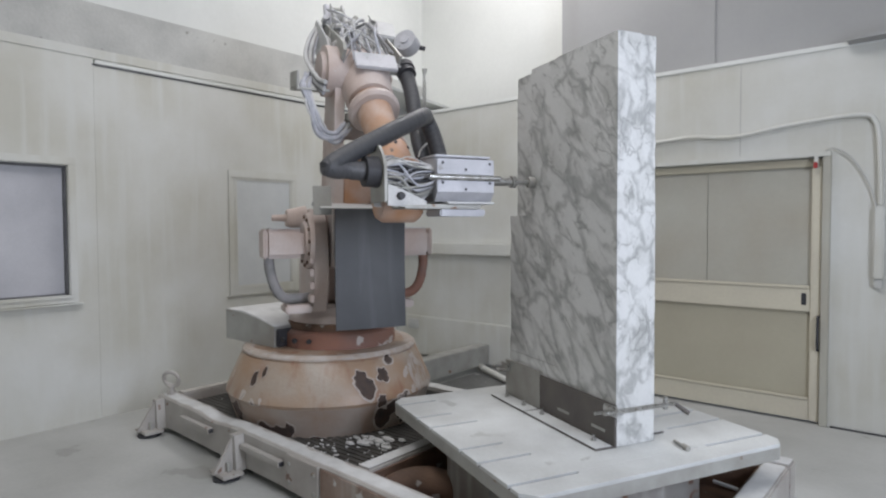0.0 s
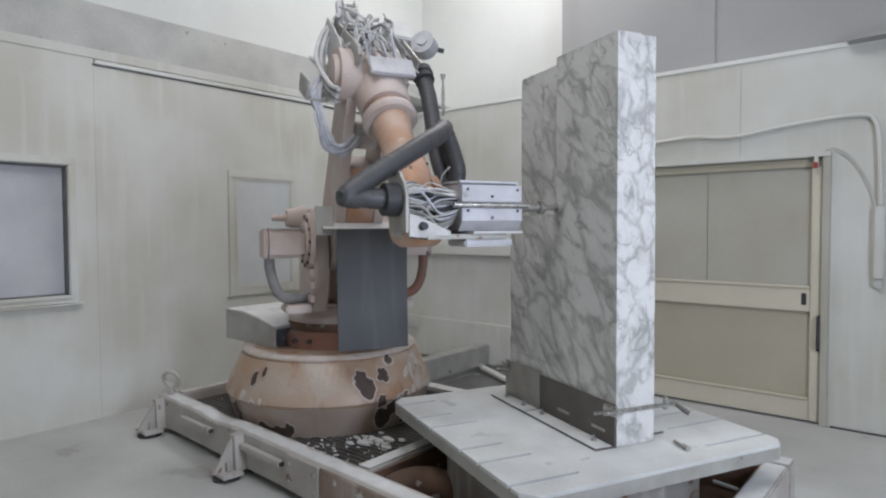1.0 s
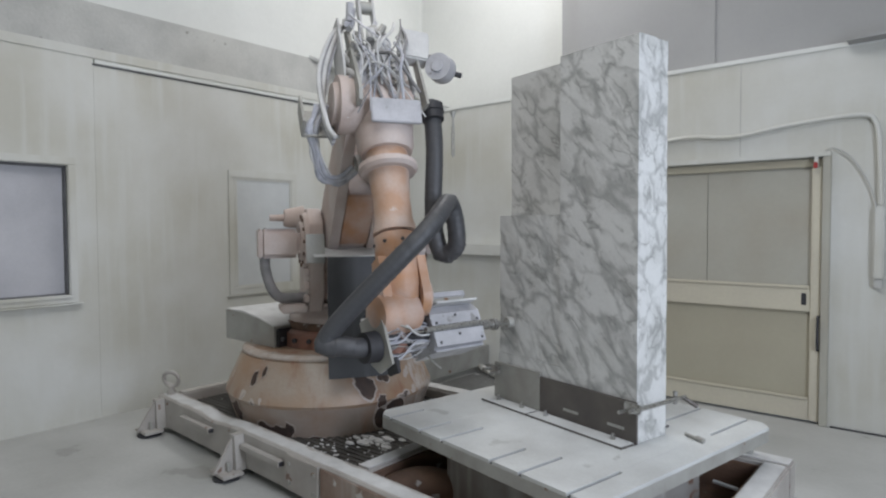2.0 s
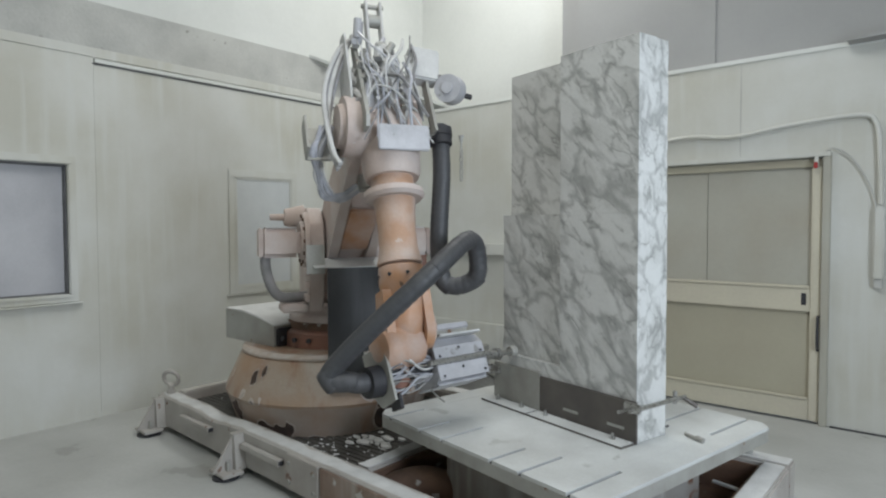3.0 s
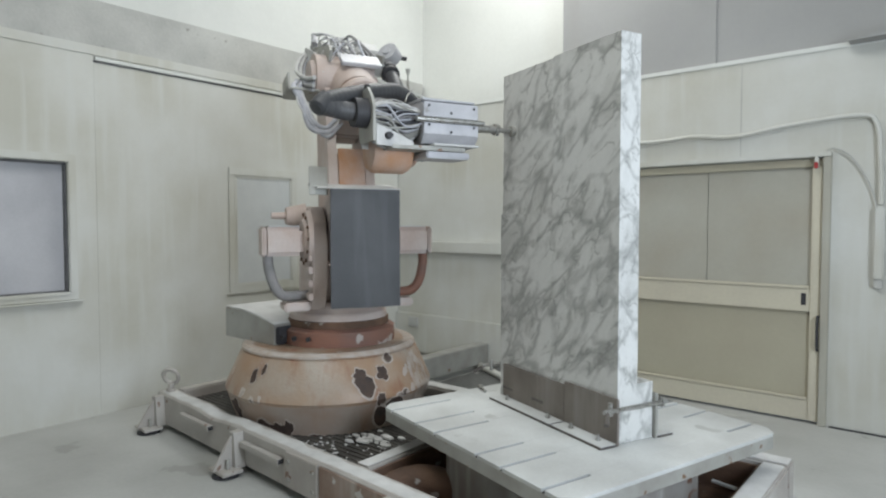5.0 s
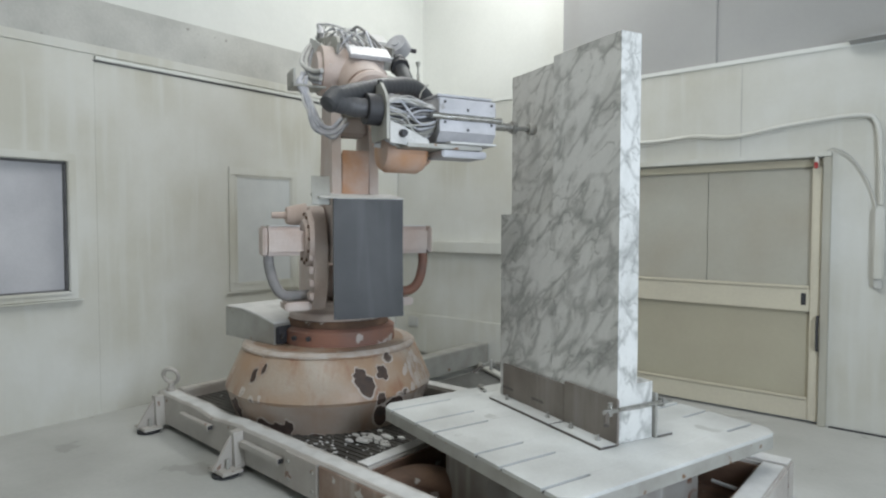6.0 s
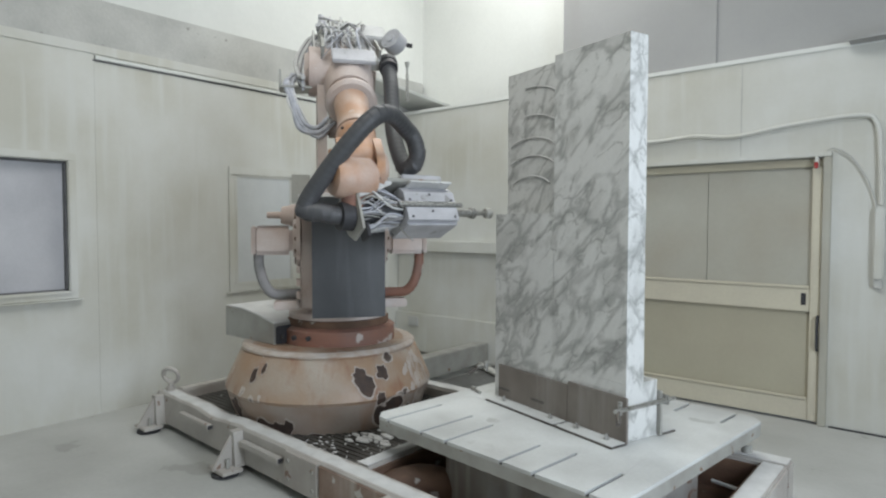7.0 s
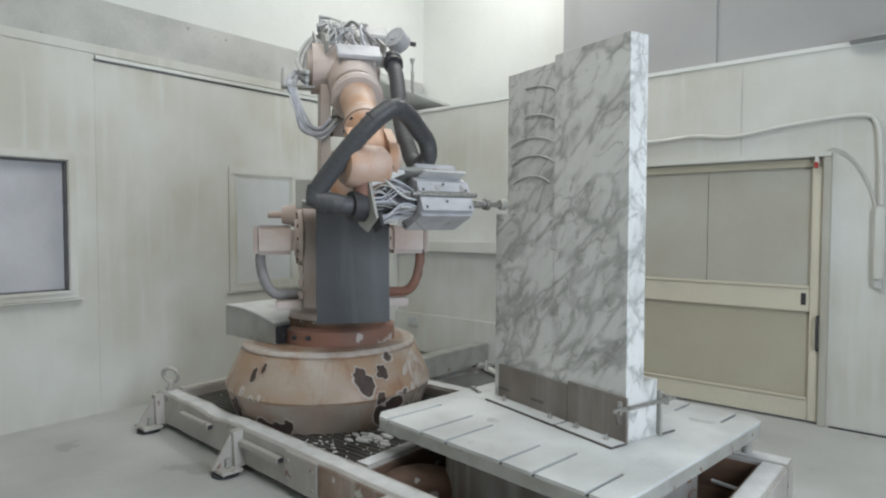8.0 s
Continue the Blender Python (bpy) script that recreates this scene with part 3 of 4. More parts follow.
part("hose", tube(B(), [(-2.42, 2.30, 0.08), (-2.38, 2.42, 0.15), (-2.28, 2.54, 0.17), (-2.17, 2.62, 0.14), (-2.10, 2.70, 0.08)], 0.085, 18), RUST, hose_low)

# ------------------------------------------------------------ turntable
TC = (-1.746, 3.2)         # the slab's axis
TT = (-1.714, 3.132)       # the table's axis
TZ = 0.50
plinth = empty("machine_plinth", pose(TT[0], TT[1], 0), "rust-stained steel turntable base under the table", "machine base")
part("drum", lathe(B(), [(0.70, 0.0715), (0.70, 0.385), (0.68, 0.405), (0.5, 0.406)], 10, Matrix.Rotation(radians(14), 4, "Z")), SKIRT, plinth, "ten-sided base body with pale drips", smooth=False)
part("bearing", rod(B(), (0, 0, 0.406), (0, 0, 0.419), 0.46, sides=40), RUST, plinth)


def turntable():
    t = empty("turntable", pose(TT[0], TT[1], 0), "square steel turntable with slots under white dust", "turntable")
    hu, hv = 0.797, 0.777
    o8 = [(-hu + 0.06, -hv), (hu - 0.06, -hv), (hu, -hv + 0.06), (hu, hv - 0.06), (hu - 0.06, hv), (-hu + 0.06, hv), (-hu, hv - 0.06), (-hu, -hv + 0.06)]
    part("plate", prism(B(), [(x, -y) for x, y in o8], 0.420, TZ - 0.018, Matrix(((1, 0, 0, 0), (0, 0, -1, 0), (0, 1, 0, 0), (0, 0, 0, 1)))), STEEL, t, smooth=False)
    # top skin in strips, so that the slots are real grooves that dust has filled towards the middle
    slots = [(-0.65, 0.24, 0.28), (-0.37, 0.22, 0.34), (-0.18, 0.29, 0.30), (0.19, 0.24, 0.36), (0.38, 0.29, 0.40), (0.66, 0.36, 0.42)]
    edges = [-hu] + [q[0] for q in slots] + [hu]
    for i, (a, b) in enumerate(zip(edges, edges[1:])):
        x0, x1 = a + (0.011 if i else 0), b - (0.011 if i < len(slots) else 0)
        c0, c1 = 0.0 if i else 0.06, 0.0 if i < len(slots) else 0.06
        outline = [(x0 + c0, -hv), (x1 - c1, -hv), (x1, -hv + c1), (x1, hv - c1), (x1 - c1, hv), (x0 + c0, hv), (x0, hv - c0), (x0, -hv + c0)]
        bm = B()
        rings = [[bm.verts.new((x, y, z)) for x, y in outline] for z in (TZ - 0.0175, TZ)]
        for j in range(8):
            bm.faces.new((rings[0][j], rings[0][(j + 1) % 8], rings[1][(j + 1) % 8], rings[1][j]))
        bm.faces.new(rings[0][::-1]), bm.faces.new(rings[1])
        bmesh.ops.remove_doubles(bm, verts=bm.verts, dist=0.0005)
        part("table_strip", bm, TABLE, t, "dusty pale table top", smooth=False)
    for q, near, far in slots:
        part("slot_dust", box(B(), q - 0.0108, q + 0.0108, -hv + near, hv - far, TZ - 0.0175, TZ - 0.0006), TABLE, t, "white dust packed in the slot")
        for v0, v1 in ((-hv + 0.004, -hv + near), (hv - far, hv - 0.004)):
            # black strip on the groove bottom stands in for shade in the slot
            part("slot_bed", box(B(), q - 0.0108, q + 0.0108, v0, v1, TZ - 0.0178, TZ - 0.015), DARK, t, "black strip painting shade into the open slot end")
    return t


TURN = turntable()

# ------------------------------------------------------------ marble slab in its clamp
SU, ST, SZ, CUT = 0.53, 0.12, 2.547, 1.665
slab = empty("marble_slab", pose(TC[0], TC[1], 0), "upright slab of white marble with grey veins, half milled away", "marble slab")


def stone(name, u0, u1, v0, v1, z0, z1, label="", rough=0.003):
    """A block of the slab with slightly uneven sawn faces and edges."""
    bm = box(B(), u0, u1, v0, v1, z0, z1)
    long = [e for e in bm.edges if e.calc_length() > 0.3]
    bmesh.ops.subdivide_edges(bm, edges=long, cuts=14, use_grid_fill=True)
    for v in bm.verts:
        n3 = noise.noise_vector(v.co * 7)
        inside = Vector((-1 if v.co.x > u1 - 1e-4 else 1 if v.co.x < u0 + 1e-4 else 0, -1 if v.co.y > v1 - 1e-4 else 1 if v.co.y < v0 + 1e-4 else 0, 0))
        v.co += inside * abs(n3.x) * rough
    return part(name, bm, MARBLE, slab, label, smooth=False)


stone("slab_foot", -SU, SU, -ST, ST, TZ + 0.002, 0.795)
stone("slab_core", -SU, 0.0, -0.012, ST, 0.7955, SZ)
stone("slab_core", 0.0005, SU, -ST, ST, 0.7955, CUT)
stone("slab_core", 0.0005, SU, -ST, 0.02, CUT + 0.0005, SZ)
# layers that the cutter takes down: their outer face sinks into the stone behind them
layer_outer = stone("milled_layer", -SU + 0.003, -0.2705, -ST, -0.004, CUT, SZ - 0.004, "face being milled down", 0.008)
layer_inner = stone("milled_layer", -0.27, -0.0005, -ST, -0.004, CUT, SZ - 0.004, "face being milled down", 0.008)
layer_lower = stone("milled_layer", -SU + 0.003, -0.0005, -ST, -0.004, 0.797, CUT - 0.0005, "face being milled down", 0.010)
layer_back = stone("milled_layer", 0.001, SU - 0.003, 0.0205, ST, CUT + 0.001, SZ - 0.004, "face being milled down", 0.008)


def tool_mark(cu, v, cz, r, a0, a1):
    """A raised arc that the cutter leaves on the milled face."""
    pts = [(cu + r * math.cos(radians(a)), v, cz + r * 0.62 * math.sin(radians(a))) for a in range(a0, a1 + 1, 10)]
    pts = [q for q in pts if 0.012 < abs(q[0]) < SU - 0.012]
    part("tool_mark", tube(B(), pts, 0.0048, 6, 2), DUSTY, slab, "pale ridge left by the cutter")


for cz, r, a0, a1 in ((2.22, 0.30, 20, 100), (2.05, 0.31, 15, 95), (1.92, 0.30, 15, 150), (1.79, 0.30, 10, 160), (1.72, 0.22, 20, 160)):
    tool_mark(-0.30, -0.007, cz, r, a0, a1)
for cz, r, a0, a1 in ((2.25, 0.30, 80, 150), (2.08, 0.30, 80, 160), (1.95, 0.29, 30, 165), (1.84, 0.29, 20, 150), (1.76, 0.22, 40, 140)):
    tool_mark(0.30, ST - 0.087, cz, r, a0, a1)
for k in range(6):
    tool_mark(-0.27, -ST + 0.048 + 0.001 * k, 1.18 + 0.035 * k, 0.24, 25, 150 - 8 * k)

clamp = empty("slab_clamp", pose(TC[0], TC[1], 0), "brown steel clamping angles with chrome bar clamps", "clamp")
for s in (-1, 1):
    y = s * (ST + 0.012)
    for u0, u1, top in ((-SU - 0.02, -0.14, 0.735), (-0.139, SU + 0.012 if s < 0 else SU - 0.06, 0.715)):
        bm = box(B(), u0, u1, y - 0.008, y + 0.008, TZ + 0.002, top, 0.002)
        p = part("angle_plate", bm, BROWNPLATE if s > 0 else PLATE if u0 > -0.2 else STEEL, clamp, "dusty brown steel angle plate" if s > 0 else "dark steel angle plate" if u0 > -0.2 else "dusty steel angle plate", smooth=False)
        lo, hi = sorted((y + s * 0.0085, y + s * 0.115))
        flange = part("foot_flange", box(B(), u0, u1 - 0.006, lo, hi, TZ + 0.001, TZ + 0.010), PLATE, p, "steel foot of the angle", smooth=False)
        part("dust", box(B(), u0 + 0.005, u1 - 0.012, lo + 0.001, hi - 0.006, TZ + 0.0105, TZ + 0.0135), TABLE, flange, "thin layer of white dust")
        for k in range(2):
            x = u0 + 0.09 + k * (u1 - u0 - 0.2)
            part("bolt", rod(rod(B(), (x, y + s * 0.05, TZ + 0.012), (x, y + s * 0.05, TZ + 0.024), 0.016, sides=6), (x, y + s * 0.05, TZ + 0.024), (x, y + s * 0.05, TZ + 0.042), 0.008), CHROME, p)
    for u in (0.05, 0.36):
        part("weld_slot", box(B(), u, u + 0.11, y + s * 0.0082 - 0.002, y + s * 0.0082 + 0.002, 0.56, 0.575, 0.001), STEEL if s < 0 else PLATE, clamp)
for s in (-1, 1):
    u = s * (SU + 0.035)
    bar = part("clamp_bar", rod(rod(B(), (u, -ST - 0.10, 0.69), (u, ST + 0.12, 0.69), 0.011, sides=12), (u - s * 0.02, ST + 0.06, 0.66), (u - s * 0.02, ST + 0.06, 0.725), 0.012, sides=12), CHROME, clamp, "chrome bar clamp")
    part("jaw", box(B(), u - 0.07 * (s > 0) - 0.012, u + 0.07 * (s < 0) + 0.012, -ST - 0.045, -ST - 0.022, 0.665, 0.715, 0.005), CHROME, bar)
    part("screw", rod(B(), (u - s * 0.06, -ST - 0.11, 0.675), (u - s * 0.06, -ST - 0.022, 0.675), 0.009, sides=10), CHROME, bar)
    part("grip", rod(B(), (u, ST + 0.10, 0.69), (u + s * 0.05, ST + 0.15, 0.645), 0.010, 0.013, 12), PLATE, bar, "dark clamp handle")

pin = empty("loose_bar", pose(TC[0], TC[1], 0), "short steel bar lying on the dusty turntable", "steel bar")
part("shaft", rod(B(), (0.60, 0.19, TZ + 0.012), (0.68, 0.17, TZ + 0.012), 0.008, sides=10), STEEL, pin)
part("head", rod(B(), (0.68, 0.17, TZ + 0.016), (0.72, 0.163, TZ + 0.013), 0.013, sides=10), STEEL, pin)

# ------------------------------------------------------------ robot
RB = (-3.74, 3.08)
L2, L3, SH_R, SH_Z = 1.17, 1.25, 0.30, 1.50
AX = Vector((0.050, 0.042, 0))     # the turning axis stands a little off the pedestal's middle
robot = empty("milling_robot", pose(RB[0], RB[1], 0), "dusty orange six-axis robot arm with a milling spindle", "robot arm")
pedestal = part("pedestal", lathe(B(), [(0.6, 0.396), (0.762, 0.398), (0.772, 0.42), (0.765, 0.445), (0.66, 0.675), (0.645, 0.685), (0.65, 0.705), (0.63, 0.725), (0.3, 0.725)], 72), CONE, robot,
     "conical pedestal with peeling orange paint")
part("foot_ring", lathe(B(), [(0.70, 0.196), (0.73, 0.30), (0.764, 0.3975)], 72), CONEFOOT, pedestal, "greyish foot of the pedestal under dried dust")
CONE_PROFILE = [(0.171, 0.70), (0.30, 0.73), (0.40, 0.765), (0.42, 0.772), (0.445, 0.765), (0.675, 0.66)]


def cone_radius(z):
    for (za, ra), (zb, rb) in zip(CONE_PROFILE, CONE_PROFILE[1:]):
        if z <= zb:
            return ra + (rb - ra) * (z - za) / (zb - za)
    return 0.655


def peeled_patch(towards, z, wide, high, seed, rim=True):
    """A ragged spot where the paint has come off, with a pale lifted rim, lying on the pedestal."""
    for grow, lift, mat in ((1.22, 0.0025, RIM), (1.0, 0.0045, BARE)) if rim else ((1.0, 0.0035, RIM),):
        bm = B()
        rows = []
        for q in range(5):
            row = []
            for k in range(22):
                a = math.tau * k / 22
                rr = q / 4 * grow * (1 + 0.55 * noise.noise(Vector((math.cos(a) * 1.7 + seed, math.sin(a) * 1.7, seed * 3.1))))
                zz = max(0.175, min(0.672, z + high * rr * math.sin(a)))
                az = radians(-39.5 + towards) + wide * rr * math.cos(a) / 0.72
                rad = cone_radius(zz) + lift
                row.append(bm.verts.new((rad * math.cos(az), rad * math.sin(az), zz)))
            rows.append(row)
        for q in range(4):
            for k in range(22):
                bm.faces.new((rows[q][k], rows[q][(k + 1) % 22], rows[q + 1][(k + 1) % 22], rows[q + 1][k]))
        part("peeled_patch", bm, mat, pedestal, "bare rusty metal where paint peeled" if mat is BARE else "pale lifted paint edge")


for towards, z, wide, high, seed in ((16, 0.585, 0.05, 0.045, 1), (19, 0.52, 0.065, 0.07, 12), (30, 0.58, 0.05, 0.045, 2), (-46, 0.57, 0.025, 0.05, 3), (-40, 0.62, 0.02, 0.03, 4), (-38, 0.24, 0.06, 0.045, 5), (-30, 0.235, 0.05, 0.04, 6), (-23, 0.24, 0.04, 0.05, 13),
                                     (28, 0.30, 0.06, 0.07, 7), (35, 0.36, 0.07, 0.06, 14), (26, 0.42, 0.03, 0.05, 8), (-60, 0.32, 0.07, 0.07, 9), (44, 0.27, 0.06, 0.05, 10), (-8, 0.19, 0.05, 0.018, 11)):
    peeled_patch(towards, z, wide, high, seed)
for k in range(14):
    peeled_patch(44 + 2.6 * (k % 7) + (k * 5 % 3), 0.42 + 0.018 * k, 0.018 + 0.006 * (k % 3), 0.02, 20 + k, False)
rim_dust = B()
for k in range(40):
    a = math.tau * k / 40
    w = 0.020 + 0.030 * noise.noise(Vector((math.cos(a) * 2.3, math.sin(a) * 2.3, 4)))
    b2 = math.tau * (k + 1) / 40
    w1 = 0.020 + 0.030 * noise.noise(Vector((math.cos(b2) * 2.3, math.sin(b2) * 2.3, 4)))
    q = [[rim_dust.verts.new((r * math.cos(c), r * math.sin(c), z)) for r, z in ((0.6535, 0.704 - max(ww, 0) * 0.3), (0.652, 0.711), (0.632, 0.7285), (0.624 - max(ww, 0.003) * 2.4, 0.7262))] for c, ww in ((a, w), (b2, w1))]
    for i in range(3):
        rim_dust.faces.new((q[0][i], q[1][i], q[1][i + 1], q[0][i + 1]))
bmesh.ops.remove_doubles(rim_dust, verts=rim_dust.verts, dist=0.0005)
part("rim_dust", rim_dust, RIM, pedestal, "white dust crusted along the rim")
for k in range(26):
    peeled_patch(52 + 1.3 * (k * 7 % 17), 0.30 + 0.0135 * k, 0.010 + 0.008 * (k % 4), 0.03 + 0.012 * (k % 3), 50 + k, False)
ring = part("slew_ring", lathe(B(), [(0.43, 0.726), (0.43, 0.83), (0.40, 0.85), (0.2, 0.85)], 48, Matrix.Translation(AX)), RUSTORANGE, robot, "rust-stained slewing ring")
for k in range(24):
    a = math.tau * k / 24
    if k % 6 < 3:
        part("ring_bolt", rod(B(), (0.425 * math.cos(a), 0.425 * math.sin(a), 0.79), (0.445 * math.cos(a), 0.445 * math.sin(a), 0.79), 0.018, sides=8), DARK, ring)
lug = part("base_cover", prism(B(), [(-0.70, 0.727), (-0.06, 0.727), (-0.06, 0.875), (-0.25, 0.915), (-0.45, 0.945), (-0.70, 0.955)], -0.47, 0.04), STEEL, robot, "grey sheet metal cable cover", smooth=False)
part("dust", prism(B(), [(-0.695, 0.9555), (-0.45, 0.9455), (-0.25, 0.9155), (-0.07, 0.8775), (-0.07, 0.884), (-0.25, 0.926), (-0.45, 0.957), (-0.695, 0.964)], -0.465, 0.035), DUSTY, lug, "layer of white dust", smooth=False)
part("cable_entry", box(B(), -0.0595, -0.03, -0.46, -0.3, 0.73, 0.86, 0.01), DARK, lug)


def link(name, bm, mat, label=""):
    return part(name, bm, mat, robot, label)


cbody = lathe(B(), [(0.37, 0.851), (0.37, 0.95), (0.34, 0.97), (0.33, 1.02), (0.2, 1.02)], 40)
for s in (-1, 1):
    prism(cbody, [(-0.10, 1.0), (0.36, 1.0), (0.44, 1.15), (0.46, 1.45), (0.42, 1.62), (0.30, 1.73), (0.16, 1.73), (0.02, 1.6), (-0.08, 1.3)], min(s * 0.18, s * 0.285), max(s * 0.18, s * 0.285))
box(cbody, -0.3, 0.1, -0.2, 0.2, 1.0, 1.35, 0.05)
carousel = link("carousel", cbody, PINK, "dusty orange rotating body")
bevel = carousel.modifiers.new("bevel", "BEVEL")
bevel.width, bevel.segments, bevel.limit_method = 0.012, 2, "ANGLE"
part("dark_ring", lathe(B(), [(0.385, 0.852), (0.385, 0.90), (0.36, 0.905)], 40), RUST, carousel, "dark dirty ring")
for s in (-1, 1):
    g = part("shoulder_gearbox", rod(rod(B(), (SH_R, s * 0.286, SH_Z), (SH_R, s * 0.315, SH_Z), 0.205, 0.19, 36), (SH_R, s * 0.315, SH_Z), (SH_R, s * 0.335, SH_Z), 0.14, 0.13, 28), PINK, carousel)
    for k in range(12):
        a = math.tau * k / 12
        part("bolt", rod(B(), (SH_R + 0.17 * math.cos(a), s * 0.312, SH_Z + 0.17 * math.sin(a)), (SH_R + 0.17 * math.cos(a), s * 0.326, SH_Z + 0.17 * math.sin(a)), 0.013, sides=6), RUST, g)
    lo, hi = min(s * 0.335, s * 0.606), max(s * 0.335, s * 0.606)
    mot = part("shoulder_motor", box(B(), SH_R - 0.10, SH_R + 0.11, lo, hi, SH_Z - 0.115, SH_Z + 0.085, 0.028), PINK, carousel, "dusty servo motor")
    part("end_cap", box(B(), SH_R - 0.103, SH_R + 0.113, s * 0.587 - (0.028 if s < 0 else 0), s * 0.587 + (0.028 if s > 0 else 0), SH_Z - 0.118, SH_Z + 0.088, 0.012), PINK, mot)
    part("dust", box(B(), SH_R - 0.085, SH_R + 0.095, min(s * 0.36, s * 0.57), max(s * 0.36, s * 0.57), SH_Z + 0.0855, SH_Z + 0.094, 0.003), DUSTY, mot, "layer of white dust")
    part("motor_cable", tube(B(), [(SH_R + 0.03, s * 0.57, SH_Z - 0.11), (SH_R + 0.04, s * 0.565, SH_Z - 0.2), (SH_R + 0.05, s * 0.53, SH_Z - 0.32), (SH_R + 0.03, s * 0.47, SH_Z - 0.39), (SH_R, s * 0.37, SH_Z - 0.40), (SH_R - 0.03, s * 0.28, SH_Z - 0.40)],
                             0.034, 12, 6, 0.08), SLEEVE if s < 0 else RUSTORANGE, carousel, "grey protective cable sleeve" if s < 0 else "orange cable sleeve")
    part("cable_bracket", box(B(), SH_R - 0.12, SH_R + 0.10, min(s * 0.286, s * 0.47), max(s * 0.286, s * 0.47), SH_Z - 0.50, SH_Z - 0.44, 0.012), PINK, carousel)
part("drive_motor", rod(rod(B(), (0.16, -0.286, 1.66), (0.16, -0.42, 1.665), 0.095, 0.06, 20), (0.16, -0.42, 1.665), (0.16, -0.52, 1.665), 0.026, 0.022, 12), PINK, carousel)
for k in range(5):
    part("lug", box(B(), SH_R + 0.06, SH_R + 0.16, -0.315, -0.286, 1.08 + 0.09 * k, 1.10 + 0.09 * k + 0.03, 0.006), PINK, carousel)

# upper arm: two cheeks, webs with a window near the elbow, orange front plate
ua = B()
for s in (-1, 1):
    prism(ua, [(-0.16, -0.15), (0.0, -0.20), (0.25, -0.19), (L2 - 0.1, -0.13), (L2 + 0.12, -0.11), (L2 + 0.17, 0.0), (L2 + 0.12, 0.12), (L2 - 0.1, 0.14), (0.25, 0.20), (0.0, 0.20), (-0.16, 0.12)],
          min(s * 0.10, s * 0.165), max(s * 0.10, s * 0.165))
box(ua, -0.1, 0.60, -0.099, 0.099, -0.165, 0.15, 0.02)
box(ua, 0.72, 0.86, -0.099, 0.099, -0.10, 0.11, 0.02)
upper_arm = link("upper_arm", ua, PINK, "dusty orange link arm")
part("front_panel", box(B(), 0.16, 0.62, -0.096, 0.096, -0.185, -0.166, 0.006), ORANGE, upper_arm, "bare orange front panel")
part("elbow_hub", rod(rod(B(), (L2, -0.22, 0), (L2, 0.20, 0), 0.17, sides=32), (L2, -0.25, 0), (L2, -0.22, 0), 0.12, 0.13, 28), PINK, upper_arm)
part("cable_clip", box(B(), L2 - 0.32, L2 - 0.27, -0.09, 0.09, -0.22, -0.11, 0.006), STEEL, upper_arm)

# forearm: housing, collar, tapered tube, motors and the clutter on its back
R90 = Matrix.Rotation(math.pi / 2, 4, "Y")
forearm = link("forearm", lathe(B(), [(0.15, -0.24), (0.172, -0.20), (0.175, 0.12), (0.162, 0.28), (0.15, 0.31)], 36, R90), PINK, "dusty forearm housing")
part("elbow_block", box(B(), -0.20, 0.14, -0.24, 0.19, -0.15, 0.10, 0.04), PINK, forearm)
part("collar", lathe(B(), [(0.145, 0.1805), (0.168, 0.185), (0.172, 0.215), (0.155, 0.235), (0.12, 0.236)], 36, R90), PINK, forearm)
part("forearm_tube", lathe(B(), [(0.122, 0.237), (0.122, 0.40), (0.105, 0.60), (0.108, 0.72), (0.125, 0.80), (0.11, 0.805)], 32, R90), ORANGEDUST, forearm, "orange tube whitened by dust")
part("wrist_housing", lathe(B(), [(0.10, 0.806), (0.122, 0.82), (0.124, 0.92), (0.112, 0.95), (0.11, 1.10), (0.09, 1.20), (0.05, 1.24)], 32, R90), ORANGE, forearm, "orange wrist housing")
for s in (-1, 1):
    cheek = part("wrist_cheek", prism(B(), [(0.95, -0.075)] + [(1.16 + 0.112 * math.cos(radians(d)), 0.112 * math.sin(radians(d))) for d in range(-90, 91, 15)] + [(0.95, 0.075)], min(s * 0.085, s * 0.132), max(s * 0.085, s * 0.132)), ORANGE, forearm, "orange wrist fork")
    part("cap", rod(rod(B(), (1.16, s * 0.132, 0.0), (1.16, s * 0.150, 0.0), 0.098, 0.082, 28), (1.16, s * 0.150, 0.0), (1.16, s * 0.162, 0.0), 0.055, 0.05, 20), ORANGEDUST, cheek)
for k in range(8):
    a = math.tau * k / 8
    part("bolt", rod(B(), (0.87, 0.119 * math.cos(a), 0.119 * math.sin(a)), (0.87, 0.131 * math.cos(a), 0.131 * math.sin(a)), 0.010, sides=8), DARK, forearm)
for y, z, x in ((0.0, 0.10, -0.58), (-0.10, -0.07, -0.62), (0.10, -0.07, -0.55)):
    m = part("wrist_motor", rod(B(), (-0.30, y, z), (x, y, z), 0.075, 0.07, 20), DUSTY, forearm, "wrist motor white with dust")
    part("cap", rod(B(), (x, y, z), (x - 0.06, y, z), 0.055, 0.045, 16), ALU, m)
panel = lambda a, b, c, d, e, f, r: box(B(), -(b - a) / 2, (b - a) / 2, c, d, e, f, 0.006, pose((a + b) / 2, 0, 0, 0, r, 0))
part("valve_panel", panel(-0.16, -0.02, -0.12, 0.17, 0.185, 0.215, 8), ALU, forearm, "dusty aluminium panel")
part("electric_box", box(B(), -0.66, -0.46, 0.05, 0.23, 0.08, 0.18, 0.010, pose(0, 0, 0, 0, 0, -6)), DUSTY, forearm, "dusty aluminium box")
